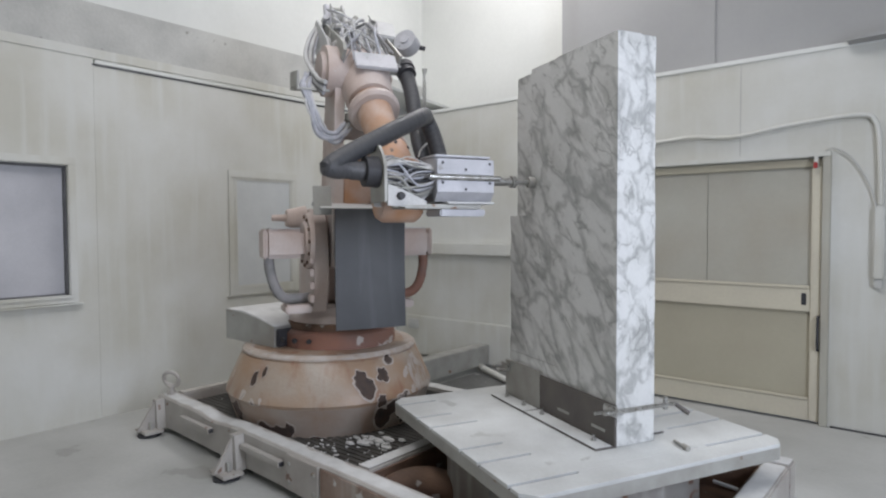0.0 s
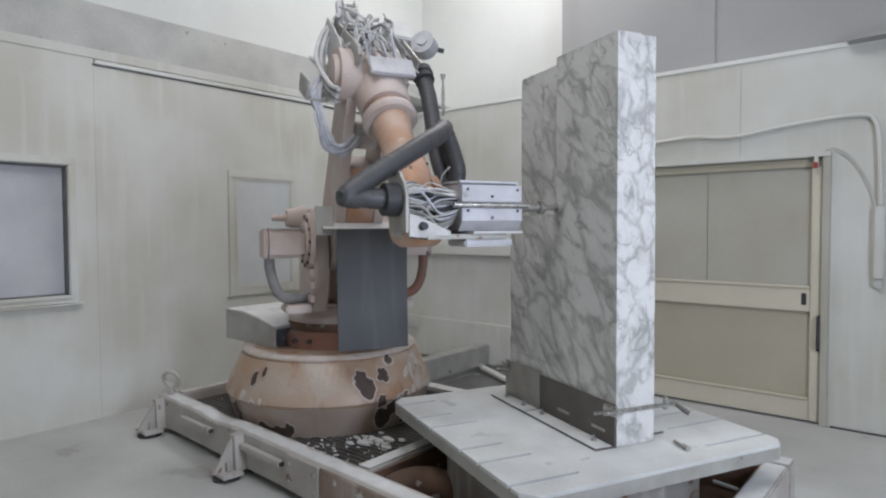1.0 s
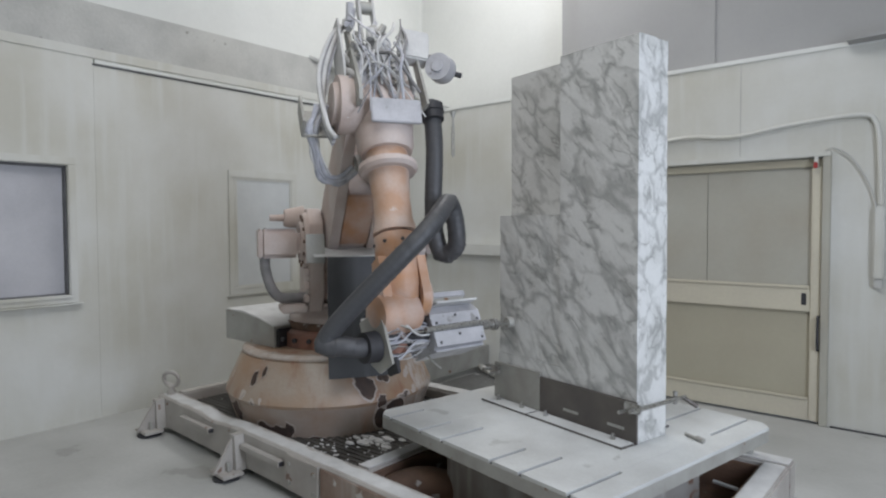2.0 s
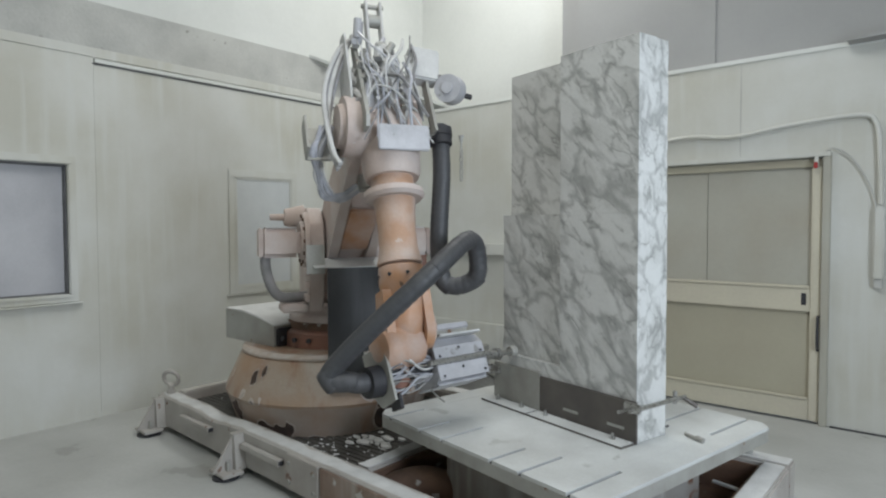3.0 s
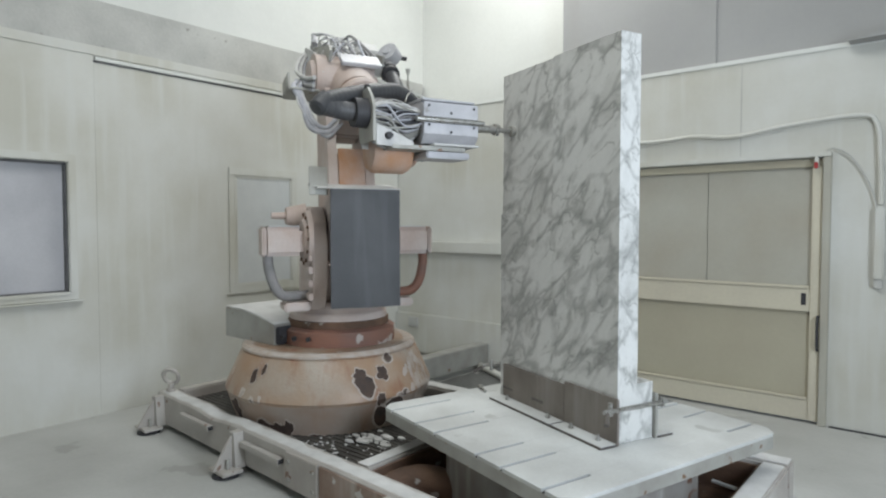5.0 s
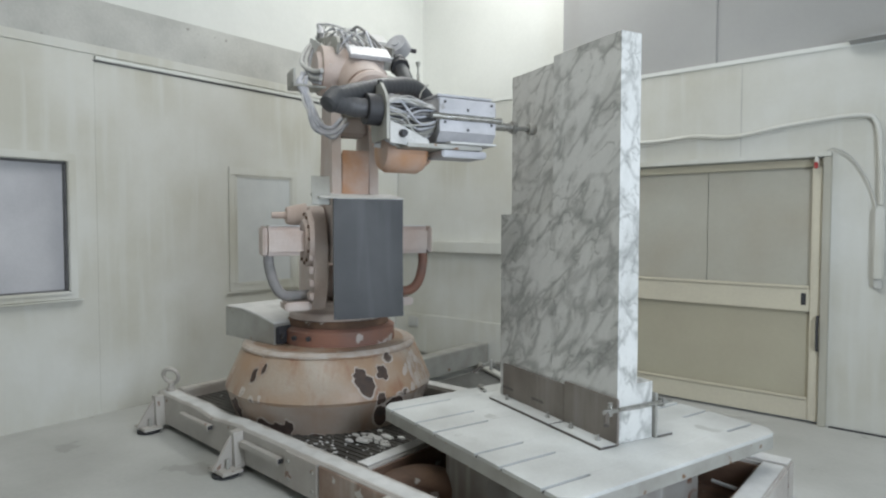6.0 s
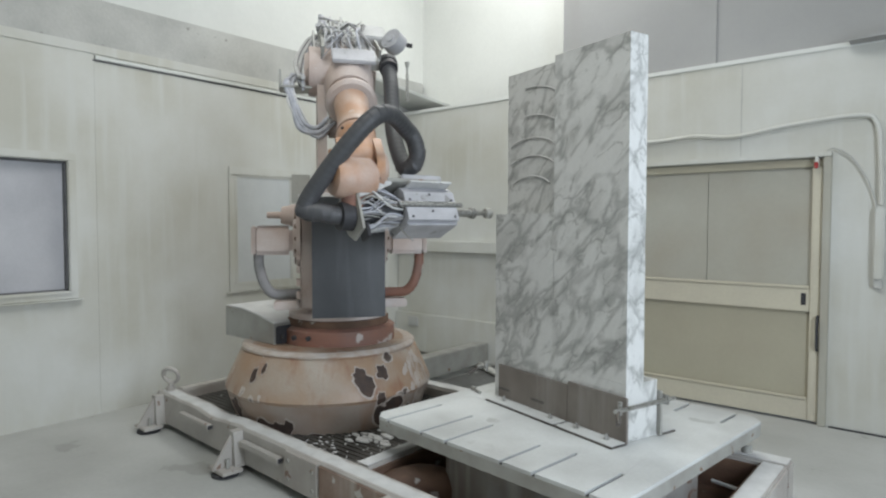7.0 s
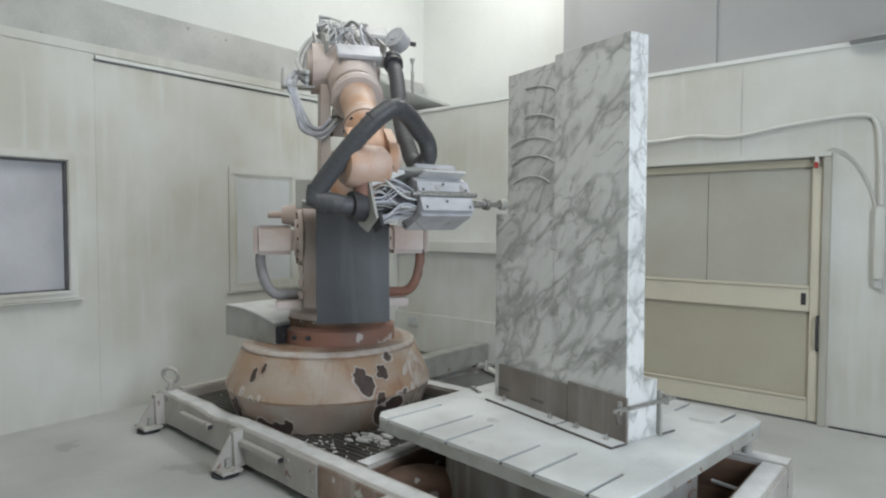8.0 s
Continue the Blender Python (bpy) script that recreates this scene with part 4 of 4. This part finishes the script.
part("side_frame", prism(B(), [(-0.70, 0.02), (-0.66, 0.02), (-0.1, 0.16), (-0.1, 0.24), (-0.16, 0.26), (-0.64, 0.10)], -0.19, -0.17), STEEL, forearm)
part("side_frame", prism(B(), [(-0.62, 0.05), (-0.1, 0.16), (-0.1, 0.24), (-0.60, 0.12)], 0.20, 0.215), STEEL, forearm)
fan = part("filter_drum", rod(rod(B(), (-0.40, 0.37, 0.14), (-0.38, 0.31, 0.205), 0.085, 0.08, 28), (-0.38, 0.31, 0.205), (-0.377, 0.303, 0.214), 0.032, sides=20), ALU, forearm, "round dusty filter drum")
part("knob", rod(B(), (-0.36, 0.43, 0.17), (-0.35, 0.47, 0.17), 0.016), DARK, fan)
part("inlet", rod(B(), (-0.47, 0.25, 0.14), (-0.45, 0.36, 0.16), 0.03, sides=16), SLEEVE, fan, "dusty inlet pipe")
rnd = random.Random(11)
for k in range(24):
    a = Vector((rnd.uniform(-0.72, -0.36), rnd.uniform(-0.20, 0.16), rnd.uniform(0.10, 0.20)))
    b = Vector((rnd.uniform(-0.30, -0.04), rnd.uniform(-0.20, 0.20), rnd.uniform(0.14, 0.20)))
    mid = (a + b) / 2 + Vector((rnd.uniform(-0.04, 0.04), rnd.uniform(-0.06, 0.06), rnd.uniform(0.03, 0.10)))
    part("air_line", tube(B(), [a, (a + mid) / 2 + Vector((0, rnd.uniform(-0.03, 0.03), 0.02)), mid, b], rnd.uniform(0.004, 0.010), 7, 4), (CABLE, DUSTY, ALU, DUSTY, SLEEVE)[k % 5], forearm)
for k in range(24):
    x, y = rnd.uniform(-0.80, -0.25), rnd.uniform(-0.22, 0.02)
    part("fitting", rod(B(), (x, y, rnd.uniform(-0.02, 0.18)), (x - rnd.uniform(0.04, 0.12), y + rnd.uniform(-0.05, 0.05), rnd.uniform(0.0, 0.18)), rnd.uniform(0.010, 0.03), sides=10), (DUSTY, ALU, STEEL)[k % 3], forearm)
mast = part("mast", box(box(B(), -0.98, -0.60, -0.10, -0.085, 0.02, 0.09, 0.004), -0.98, -0.60, -0.015, 0.0, 0.02, 0.09, 0.004), DUSTY, forearm, "forked bracket white with dust", smooth=False)
part("pin", rod(B(), (-0.955, -0.115, 0.055), (-0.955, 0.015, 0.055), 0.014, sides=12), STEEL, mast)
part("roller", rod(B(), (-0.86, -0.084, 0.055), (-0.86, -0.016, 0.055), 0.038, sides=18), STEEL, mast)
part("head_plate", prism(B(), [(-0.78, -0.05), (-0.60, -0.12), (-0.12, -0.12), (-0.06, 0.10), (-0.40, 0.13), (-0.76, 0.06)], -0.235, -0.222), DUSTY, forearm, "bent side plate white with dust", smooth=False)
part("manifold", box(B(), -0.46, -0.24, -0.16, 0.10, 0.10, 0.165, 0.008), ALU, forearm, "dusty valve block")
for k in range(6):
    for y, r in ((-0.10, 0.013), (0.04, 0.011)):
        part("valve", rod(B(), (-0.43 + 0.035 * k, y, 0.165), (-0.43 + 0.035 * k, y, 0.203), r, sides=10), (DUSTY, STEEL)[k % 2], forearm)
for k in range(6):
    d = 0.018 * k
    part("long_cable", tube(B(), [(-0.86 + d, -0.11 - 0.3 * d, 0.04), (-0.66, -0.22 - 0.5 * d, 0.02), (-0.40, -0.30 - 0.6 * d, -0.02), (-0.15 + d, -0.34, -0.05 + d), (0.06, -0.31, d)], 0.009 + 0.003 * (k % 3), 8, 5), (CABLE, SLEEVE, DUSTY)[k % 3], forearm)
tray = part("cable_tray", box(box(B(), L2 - 0.14, L2 - 0.125, -0.42, -0.20, -0.14, 0.10, 0.004, pose(0, 0, 0, 0, 0, 0)), L2 - 0.124, L2 - 0.02, -0.42, -0.405, -0.14, 0.10, 0.004), STEEL, upper_arm, "bent sheet metal cable tray", smooth=False)
rnd2 = random.Random(5)
for k in range(7):
    d = [rnd2.uniform(-0.035, 0.035) for q in range(6)]
    part("tray_cable", tube(B(), [(L2 - 0.02, -0.30 + d[0], 0.02), (L2 - 0.11, -0.36 + d[1], -0.10), (L2 - 0.24 + d[2], -0.34 + d[3], -0.16), (L2 - 0.38 + d[4], -0.27 + d[5], -0.18), (L2 - 0.44 + d[0], -0.17, -0.17), (L2 - 0.36 + d[1], -0.08 + d[2], -0.15)],
                            0.007 + 0.004 * (k % 3), 8, 5), CABLE if k % 3 else DUSTY, upper_arm, "pale looped cable")
part("hose_flange", rod(rod(B(), (-0.16, 0.27, 0.12), (-0.11, 0.27, 0.12), 0.07, sides=24), (-0.11, 0.27, 0.12), (-0.06, 0.27, 0.12), 0.064, sides=24), DARK, forearm, "black hose clamp")
part("hose_arm", box(B(), -0.15, -0.10, 0.15, 0.26, 0.08, 0.15, 0.008), STEEL, forearm)
for ob in forearm.children:
    if ob.name.split(".")[0] not in ("forearm_tube", "wrist_housing", "wrist_cheek", "bolt", "elbow_block"):
        ob.location.x = 0.20

wrist = link("wrist", lathe(B(), [(0.06, -0.13), (0.10, -0.12), (0.118, -0.09), (0.118, 0.09), (0.10, 0.12), (0.06, 0.13)], 32, R90), ORANGE, "orange wrist joint with worn paint")
for k in range(8):
    a = math.tau * k / 8
    part("bolt", rod(B(), (0.125, 0.07 * math.cos(a), 0.07 * math.sin(a)), (0.136, 0.07 * math.cos(a), 0.07 * math.sin(a)), 0.011, sides=8), DARK, wrist)
part("tool_flange", rod(B(), (0, 0, -0.10), (0, 0, -0.20), 0.075, sides=24), RUSTORANGE, wrist)

# spindle, tip at the origin, tool along +x, mounting side along -z
sp = prism(B(), [(-0.075, 0.115), (0.075, 0.115), (0.115, 0.075), (0.115, -0.075), (0.075, -0.125), (-0.075, -0.125), (-0.115, -0.075), (-0.115, 0.075)], -0.665, -0.315, Matrix(((0, 1, 0, 0), (1, 0, 0, 0), (0, 0, 1, 0), (0, 0, 0, 1))))
spindle = link("spindle", sp, ALU, "dusty aluminium spindle housing")
for s in (-1, 1):
    for z0, z1 in ((0.022, 0.105), (-0.075, -0.012)):
        st = part("side_plate", box(B(), -0.672, -0.322, min(s * 0.1155, s * 0.128), max(s * 0.1155, s * 0.128), z0, z1, 0.003), ALU, spindle, "aluminium side plate")
        for x in (-0.64, -0.50, -0.35):
            part("screw", rod(B(), (x, s * 0.127, (z0 + z1) / 2 + (0.02 if x != -0.50 else -0.015)), (x, s * 0.131, (z0 + z1) / 2 + (0.02 if x != -0.50 else -0.015)), 0.008, sides=8), DARK, st)
    part("guide_bar", rod(B(), (-0.72, s * 0.128, 0.005), (-0.285, s * 0.128, 0.005), 0.016, sides=14), CHROME, spindle)
part("top_plate", box(B(), -0.672, -0.33, -0.105, 0.105, 0.116, 0.128, 0.003), ALU, spindle)
part("front_ring", rod(B(), (-0.314, 0, 0), (-0.285, 0, 0), 0.075, 0.06, 28), CHROME, spindle)
sled = part("mounting_plate", box(B(), -0.86, -0.40, -0.12, 0.12, -0.165, -0.14, 0.005), STEEL, spindle, "worn mounting plate")
part("sled_block", box(B(), -0.64, -0.36, -0.10, 0.10, -0.205, -0.166, 0.008), ALU, sled)
part("drip_tray", box(B(), -0.62, -0.33, -0.15, 0.15, -0.139, -0.127, 0.003), DUSTY, spindle, "dusty splash plate")
tool = part("tool_holder", lathe(B(), [(0.045, -0.285), (0.045, -0.27), (0.026, -0.265), (0.024, -0.135), (0.036, -0.132), (0.036, -0.105), (0.017, -0.10), (0.015, -0.012)], 24, R90), CHROME, spindle, "steel tool holder with collet nut")
part("cutter", lathe(B(), [(0.03, -0.012), (0.034, 0.0), (0.034, 0.028), (0.028, 0.034)], 24, R90), STEEL, tool, "dusty diamond cutter")
tp = part("tail_plate", prism(B(), [(-0.11, -0.13), (0.10, -0.13), (0.115, -0.05), (0.115, 0.15), (-0.02, 0.17), (-0.08, 0.11), (-0.11, 0.05)], -0.965, -0.95, Matrix(((0, 1, 0, 0), (1, 0, 0, 0), (0, 0, 1, 0), (0, 0, 0, 1)))), STEEL, spindle, "pale tail plate")
part("hose_socket", rod(B(), (-0.966, 0, 0.03), (-1.04, 0, 0.03), 0.083, 0.08, 24), DARK, tp, "black hose socket")
part("upright_plate", box(B(), -0.948, -0.93, 0.03, 0.13, 0.12, 0.20, 0.004), DARK, tp, "black upright plate")
for s in (-1, 1):
    br = part("tail_bracket", prism(B(), [(-0.949, -0.15), (-0.73, -0.165), (-0.73, -0.125), (-0.88, -0.06), (-0.949, -0.04)], s * 0.11 - 0.006, s * 0.11 + 0.006), DUSTY, spindle, "white dusty triangular bracket")
    part("knob", rod(B(), (-0.88, s * 0.117, -0.10), (-0.88, s * 0.145, -0.10), 0.022, 0.018, 12), DARK, br)
for k in range(60):
    a = rnd.uniform(0, math.tau)
    y0, z0 = 0.09 * math.cos(a), 0.09 * math.sin(a)
    a += rnd.uniform(-0.9, 0.9)
    y1, z1 = 0.085 * math.cos(a), 0.08 * math.sin(a)
    bulge = rnd.uniform(0.9, 1.6)
    part("spindle_cable", tube(B(), [(-0.949, y0, z0), (-0.88, y0 * bulge, z0 * bulge - 0.01), (-0.78, y1 * bulge, z1 * bulge - rnd.uniform(0, 0.03)), (-0.665, y1, z1)], rnd.uniform(0.0025, 0.007), 6, 5), (CABLE, CABLE, SLEEVE, DUSTY, STEEL)[k % 5], spindle)
part("motor_body", rod(B(), (-0.95, 0, 0), (-0.666, 0, 0), 0.075, sides=20), DARK, spindle, "dark spindle motor behind the cables")
part("spray_nozzle", tube(B(), [(-0.70, 0.06, 0.128), (-0.68, 0.07, 0.17), (-0.64, 0.07, 0.21)], 0.005, 6, 4), CHROME, spindle)

chain = B()
for k in range(5):
    c = Vector((0, 0, -0.02 - 0.036 * k))
    tube(chain, [c + Vector((0.010 * math.sin(a) * (k % 2), 0.010 * math.sin(a) * ((k + 1) % 2), 0.021 * math.cos(a))) for a in (math.tau * j / 8 for j in range(9))], 0.0045, 6, 2)
rod(chain, (0, 0, 0.0), (0, 0, 0.05), 0.006)
rod(chain, (0, 0, 0.045), (0, 0, 0.08), 0.010, 0.018)
hanging_chain = link("hanging_chain", chain, STEEL, "small hanging chain with a hook")

cv = box(B(), -0.008, 0.008, -0.215, 0.262, -0.79, 0.0)
bmesh.ops.subdivide_edges(cv, edges=list(cv.edges), cuts=7, use_grid_fill=True)
for v in cv.verts:
    v.co.x += 0.012 * math.sin(v.co.y * 9 + 1) * (-v.co.z) + 0.008 * math.sin(v.co.z * 5)
cover = link("front_cover", cv, BLACK, "hanging black rubber apron")
part("dust_shelf", prism(B(), [(-0.30, 0.05), (-0.28, 0.05), (0.01, 0.006), (0.01, 0.0), (-0.30, 0.03)], -0.30, 0.27), DUSTY, cover, "sheet metal shelf white with dust", smooth=False)
part("side_flap", box(B(), -0.012, 0.0, -0.34, -0.22, -0.06, 0.13, 0.003, pose(-0.06, 0, 0.02, 0, -8, 0)), STEEL, cover, "grey sheet metal flap")

HOSES = 64
hose_mesh = lathe(B(), [(0.03, -0.062), (0.047, -0.050), (0.0505, -0.02), (0.052, 0.0), (0.0505, 0.02), (0.047, 0.050), (0.03, 0.062)], 18, R90)
first = link("hose_segment", hose_mesh, HOSE, "black suction hose")
hose_parts = [first]
for k in range(1, HOSES):
    ob = tagged(new("hose_segment", first.data), "black suction hose")
    ob.parent = robot
    hose_parts.append(ob)

# ------------------------------------------------------------ movement
# headings of tool, slab and turntable in degrees; half a turn is made between 4.1 and 4.2 s; the slab's rows also give how far it stands off its axis
SLAB_ROWS = [(0.0, -26.5, 0.025, 0.01), (1.6, -26.5, 0.025, 0.01), (1.7, -14.5, 0.025, 0.02), (4.1, -14.5, 0.025, 0.02), (4.1334, 43.0, 0.017, 0.013), (4.1667, 100.0, 0.008, 0.007),
             (4.2, 158.0, 0.0, 0.0), (6.9, 158.0, 0.0, 0.0), (7.0, 163.3, 0.0, 0.0), (8.0, 163.3, 0.0, 0.0)]
TOOL_TURN = [(0.0, -24.0), (1.6, -24.0), (1.7, -11.5), (4.1, -11.5), (4.1334, 45.0), (4.1667, 101.0), (4.2, 158.0), (6.9, 158.0), (7.0, 163.5), (8.0, 163.5)]
TABLE_TURN = [(0.0, -25.4), (1.6, -25.4), (1.7, -11.4), (4.1, -11.4), (4.1334, 46.8), (4.1667, 105.1), (4.2, 163.4), (6.9, 163.4), (7.0, 173.6), (8.0, 173.6)]
# tool tip: seconds, way across the slab face, height, and how far the spindle hangs below (0) or above (1)
TIPS_A = [(0.0, -0.227, 1.860, 0), (0.1, -0.087, 2.474, 0), (0.2, -0.436, 1.915, 0), (0.3, -0.263, 2.198, 0), (0.4, -0.262, 2.181, 0), (0.5, -0.205, 2.310, 0), (0.6, -0.325, 2.224, 0), (0.7, -0.327, 2.359, 0), (0.8, -0.368, 2.487, 0), (0.9, 0.074, 2.461, 0), (1.0, 0.057, 1.701, 0), (1.1, -0.317, 1.754, 0), (1.2, 0.035, 1.758, 0), (1.3, 0.062, 1.710, 0), (1.4, -0.256, 2.511, 0), (1.5, 0.073, 2.492, 0), (1.6, -0.284, 2.395, 0), (1.7, -0.385, 0.858, 1)]
TIPS_B = [(2.8, -0.362, 1.401, 1), (2.9, -0.450, 0.765, 1), (3.0, -0.350, 0.828, 1), (3.1, -0.402, 1.031, 1), (3.2, 0.038, 1.167, 1), (3.3, -0.197, 1.089, 1), (3.4, -0.106, 1.655, 1), (3.5, -0.276, 1.425, 1), (3.6, 0.071, 1.120, 1), (3.7, -0.389, 1.605, 1), (3.8, -0.157, 1.181, 1), (3.9, -0.324, 1.047, 1), (4.0, -0.326, 1.667, 1), (4.1, -0.353, 1.086, 1), (4.2, -0.607, 1.870, 0), (4.3, -0.200, 2.378, 0), (4.4, -0.573, 1.905, 0), (4.5, -0.358, 2.068, 0), (4.6, -0.465, 2.508, 0), (4.7, -0.474, 2.301, 0)]
TIPS_C = [(5.8, -0.248, 1.867, 0), (5.9, -0.169, 2.201, 0), (6.0, -0.225, 2.168, 0), (6.1, -0.406, 1.965, 0), (6.2, -0.225, 2.168, 0), (6.3, -0.280, 2.016, 0), (6.4, -0.277, 2.547, 0), (6.5, -0.317, 2.461, 0), (6.6, -0.507, 2.306, 0), (6.7, -0.060, 2.474, 0), (6.8, -0.288, 2.523, 0), (6.9, -0.288, 2.533, 0), (7.0, -0.627, 1.671, 1), (7.1, -0.109, 1.031, 1), (7.2, -0.246, 1.166, 1), (7.3, -0.276, 1.455, 1), (7.4, -0.668, 1.015, 1), (7.5, -0.613, 1.495, 1), (7.6, -0.371, 1.354, 1), (7.7, -0.354, 1.285, 1), (7.8, -0.593, 0.844, 1), (7.9, -0.028, 1.009, 1), (8.0, -0.476, 1.722, 1)]


def between(rows, t):
    """Linear reading of keyed values."""
    if t <= rows[0][0]:
        return rows[0][1:]
    for a, b in zip(rows, rows[1:]):
        if t <= b[0]:
            k = (t - a[0]) / (b[0] - a[0])
            return tuple(p + (q - p) * k for p, q in zip(a[1:], b[1:]))
    return rows[-1][1:]


# how far the free loop of the hose slides along the forearm, in metres
HOSE_SLIDE = [(0.0, -0.08), (1.0, -0.10), (1.7, -0.08), (2.8, -0.04), (3.1, -0.03), (3.5, 0.10), (4.5, 0.05), (6.5, 0.05), (7.0, 0.21), (7.5, 0.21), (8.0, 0.28)]

HOSE_SIDE = [(0.0, 0.0), (1.7, 0.0), (2.8, 0.10), (3.1, 0.10), (3.5, 0.0), (8.0, 0.0)]


def arm_poses(t):
    """Poses of the arm's links in the robot's own space at t seconds."""
    turn = radians(between(TOOL_TURN, t)[0])
    if turn > radians(60):
        turn -= math.pi
    if turn > radians(-5) or turn < radians(-30):
        turn = radians(-16)
    u, h, flip = between(TIPS_A + TIPS_B + TIPS_C, t)
    uu = Vector((math.cos(turn), math.sin(turn), 0))
    vv = Vector((-math.sin(turn), math.cos(turn), 0))
    tip = Vector((TC[0], TC[1], h)) + uu * u - vv * ST - Vector((RB[0], RB[1], 0))
    roll = math.pi * 0.87 * flip
    side = Vector((0, 0, -1)) * math.cos(roll) - uu * math.sin(roll)     # mounting side of the spindle
    lean = math.pi * (flip + (1 - flip) * (0.10 + 0.30 * max(0, 2.55 - h)))
    reach = Vector((0, 0, -1)) * math.cos(lean) - uu * math.sin(lean)    # from the spindle towards the wrist
    w = tip - AX - vv * (0.78 + flip * (0.17 - 0.30 * min(0.38, max(0, 1.45 - h)))) + reach * (0.21 - flip * (0.02 + 0.06 * min(1, max(0, (1.6 - h) / 0.6))))
    zz = -side
    yy = zz.cross(vv)
    spin = Matrix((vv, yy, zz)).transposed().to_4x4()
    spin.translation = tip - AX
    a1 = math.atan2(w.y, w.x)
    r, z = math.hypot(w.x, w.y) - SH_R, w.z - SH_Z
    d = min(math.hypot(r, z), L2 + L3 - 0.01)
    lift = math.atan2(z, r) + math.acos(max(-1, min(1, (d * d + L2 * L2 - L3 * L3) / (2 * d * L2))))
    f, left, up = Vector((math.cos(a1), math.sin(a1), 0)), Vector((-math.sin(a1), math.cos(a1), 0)), Vector((0, 0, 1))
    shoulder = f * SH_R + up * SH_Z
    along = f * math.cos(lift) + up * math.sin(lift)
    elbow = shoulder + along * L2

    def axes(x, y, at):
        m = Matrix((x, y, x.cross(y))).transposed().to_4x4()
        m.translation = at
        return m
    fore = (w - elbow).normalized()
    c = shoulder + along * 0.26 + axes(along, left, shoulder).to_3x3() @ Vector((0, 0, -0.42)) + up * 0.03
    hang = Matrix((f, left, up)).transposed().to_4x4()
    hang.translation = c
    fm = axes(fore, left, elbow + left * 0.05)
    drop = max(0.0, min(1.0, (-fore.z - 0.30) / 0.35))
    level = [(0.05, 0.27, 0.12), (0.25, 0.28, 0.08), (0.50, 0.26, -0.05), (0.70, 0.26, -0.26), (0.88, 0.32, -0.28), (0.98, 0.30, -0.10), (0.84, 0.02, 0.17)]
    steep = [(0.05, 0.27, 0.12), (0.30, 0.27, 0.08), (0.70, 0.25, -0.03), (0.92, 0.29, -0.08), (0.91, 0.35, 0.02), (0.74, 0.29, 0.14), (0.93, 0.06, 0.32)]
    slide = between(HOSE_SLIDE, t)[0]
    give = [slide * w * min(1.0, 2 * drop) for w in (0.0, 0.0, 0.1, 0.5, 0.6, 1.0, 0.9 if slide > 0 else 0.3)]
    tuck = [(0.4 * min(slide, 0) * drop + between(HOSE_SIDE, t)[0]) * (k in (4, 5)) for k in range(7)]
    line = [fm @ (Vector([p + (q - p) * drop for p, q in zip(a, b)]) + Vector((g, y, 0))) for a, b, g, y in zip(level, steep, give, tuck)]
    line += [spin @ Vector(p) for p in ((-1.20, -0.02, 0.07 - 0.14 * flip), (-1.13, 0.0, 0.04 - 0.03 * flip), (-1.0, 0.0, 0.03))]
    poses = {"carousel": Matrix.Rotation(a1, 4, "Z"), "upper_arm": axes(along, left, shoulder), "forearm": fm,
             "spindle": spin, "wrist": axes(vv, reach.cross(vv), w), "cover": hang,
             "chain": Matrix.Translation(fm @ Vector((0.15, 0.40, 0.10)))}


    fine = smooth_path(line, 8)
    run = [0.0]
    for a, b in zip(fine, fine[1:]):
        run.append(run[-1] + (b - a).length)
    for k in range(HOSES):
        want = run[-1] * (k + 0.5) / HOSES
        i = max(j for j in range(len(fine) - 1) if run[j] <= want)
        at = fine[i].lerp(fine[i + 1], (want - run[i]) / max(run[i + 1] - run[i], 1e-6))
        way = (fine[min(i + 2, len(fine) - 1)] - fine[max(i - 1, 0)]).normalized()
        m = way.to_track_quat("X", "Z").to_matrix().to_4x4()
        m.translation = at
        poses["hose", k] = m
    for m in poses.values():
        m.translation = m.translation + AX
    return poses


# how far each milled layer has been taken down, in metres
OUTER_CUT = [(0.0, 0.055), (0.8, 0.065), (1.0, 0.085), (1.5, 0.108), (2.8, 0.118), (8.0, 0.118)]
INNER_CUT = [(0.0, 0.002), (0.4, 0.01), (0.8, 0.05), (1.0, 0.085), (1.5, 0.108), (2.8, 0.118), (8.0, 0.118)]
LOWER_CUT = [(0.0, 0.0), (1.7, 0.0), (2.8, 0.03), (3.5, 0.04), (4.1, 0.058), (4.2, 0.118), (8.0, 0.118)]
BACK_CUT = [(0.0, 0.0), (4.7, 0.0), (5.8, -0.075), (6.9, -0.085), (7.0, -0.092), (8.0, -0.092)]


def motions():
    walk(TURN, [(t, pose(TT[0], TT[1], 0, 0, 0, a)) for t, a in TABLE_TURN])
    for ob in (slab, clamp, pin):
        walk(ob, [(t, pose(TC[0] + dx, TC[1] + dy, 0, 0, 0, a)) for t, a, dx, dy in SLAB_ROWS])
    for ob, rows in ((layer_outer, OUTER_CUT), (layer_inner, INNER_CUT), (layer_lower, LOWER_CUT), (layer_back, BACK_CUT)):
        walk(ob, [(t, pose(0, d, 0)) for t, d in rows])
    times = [k / FPS for k in range(0, int(8 * FPS) + 1)]
    poses = [(t, arm_poses(t)) for t in times]
    for ob, key in ((carousel, "carousel"), (upper_arm, "upper_arm"), (forearm, "forearm"), (wrist, "wrist"), (spindle, "spindle"), (cover, "cover"), (hanging_chain, "chain")):
        walk(ob, [(t, p[key]) for t, p in poses])
    for k, ob in enumerate(hose_parts):
        walk(ob, [(t, p["hose", k]) for t, p in poses])


motions()
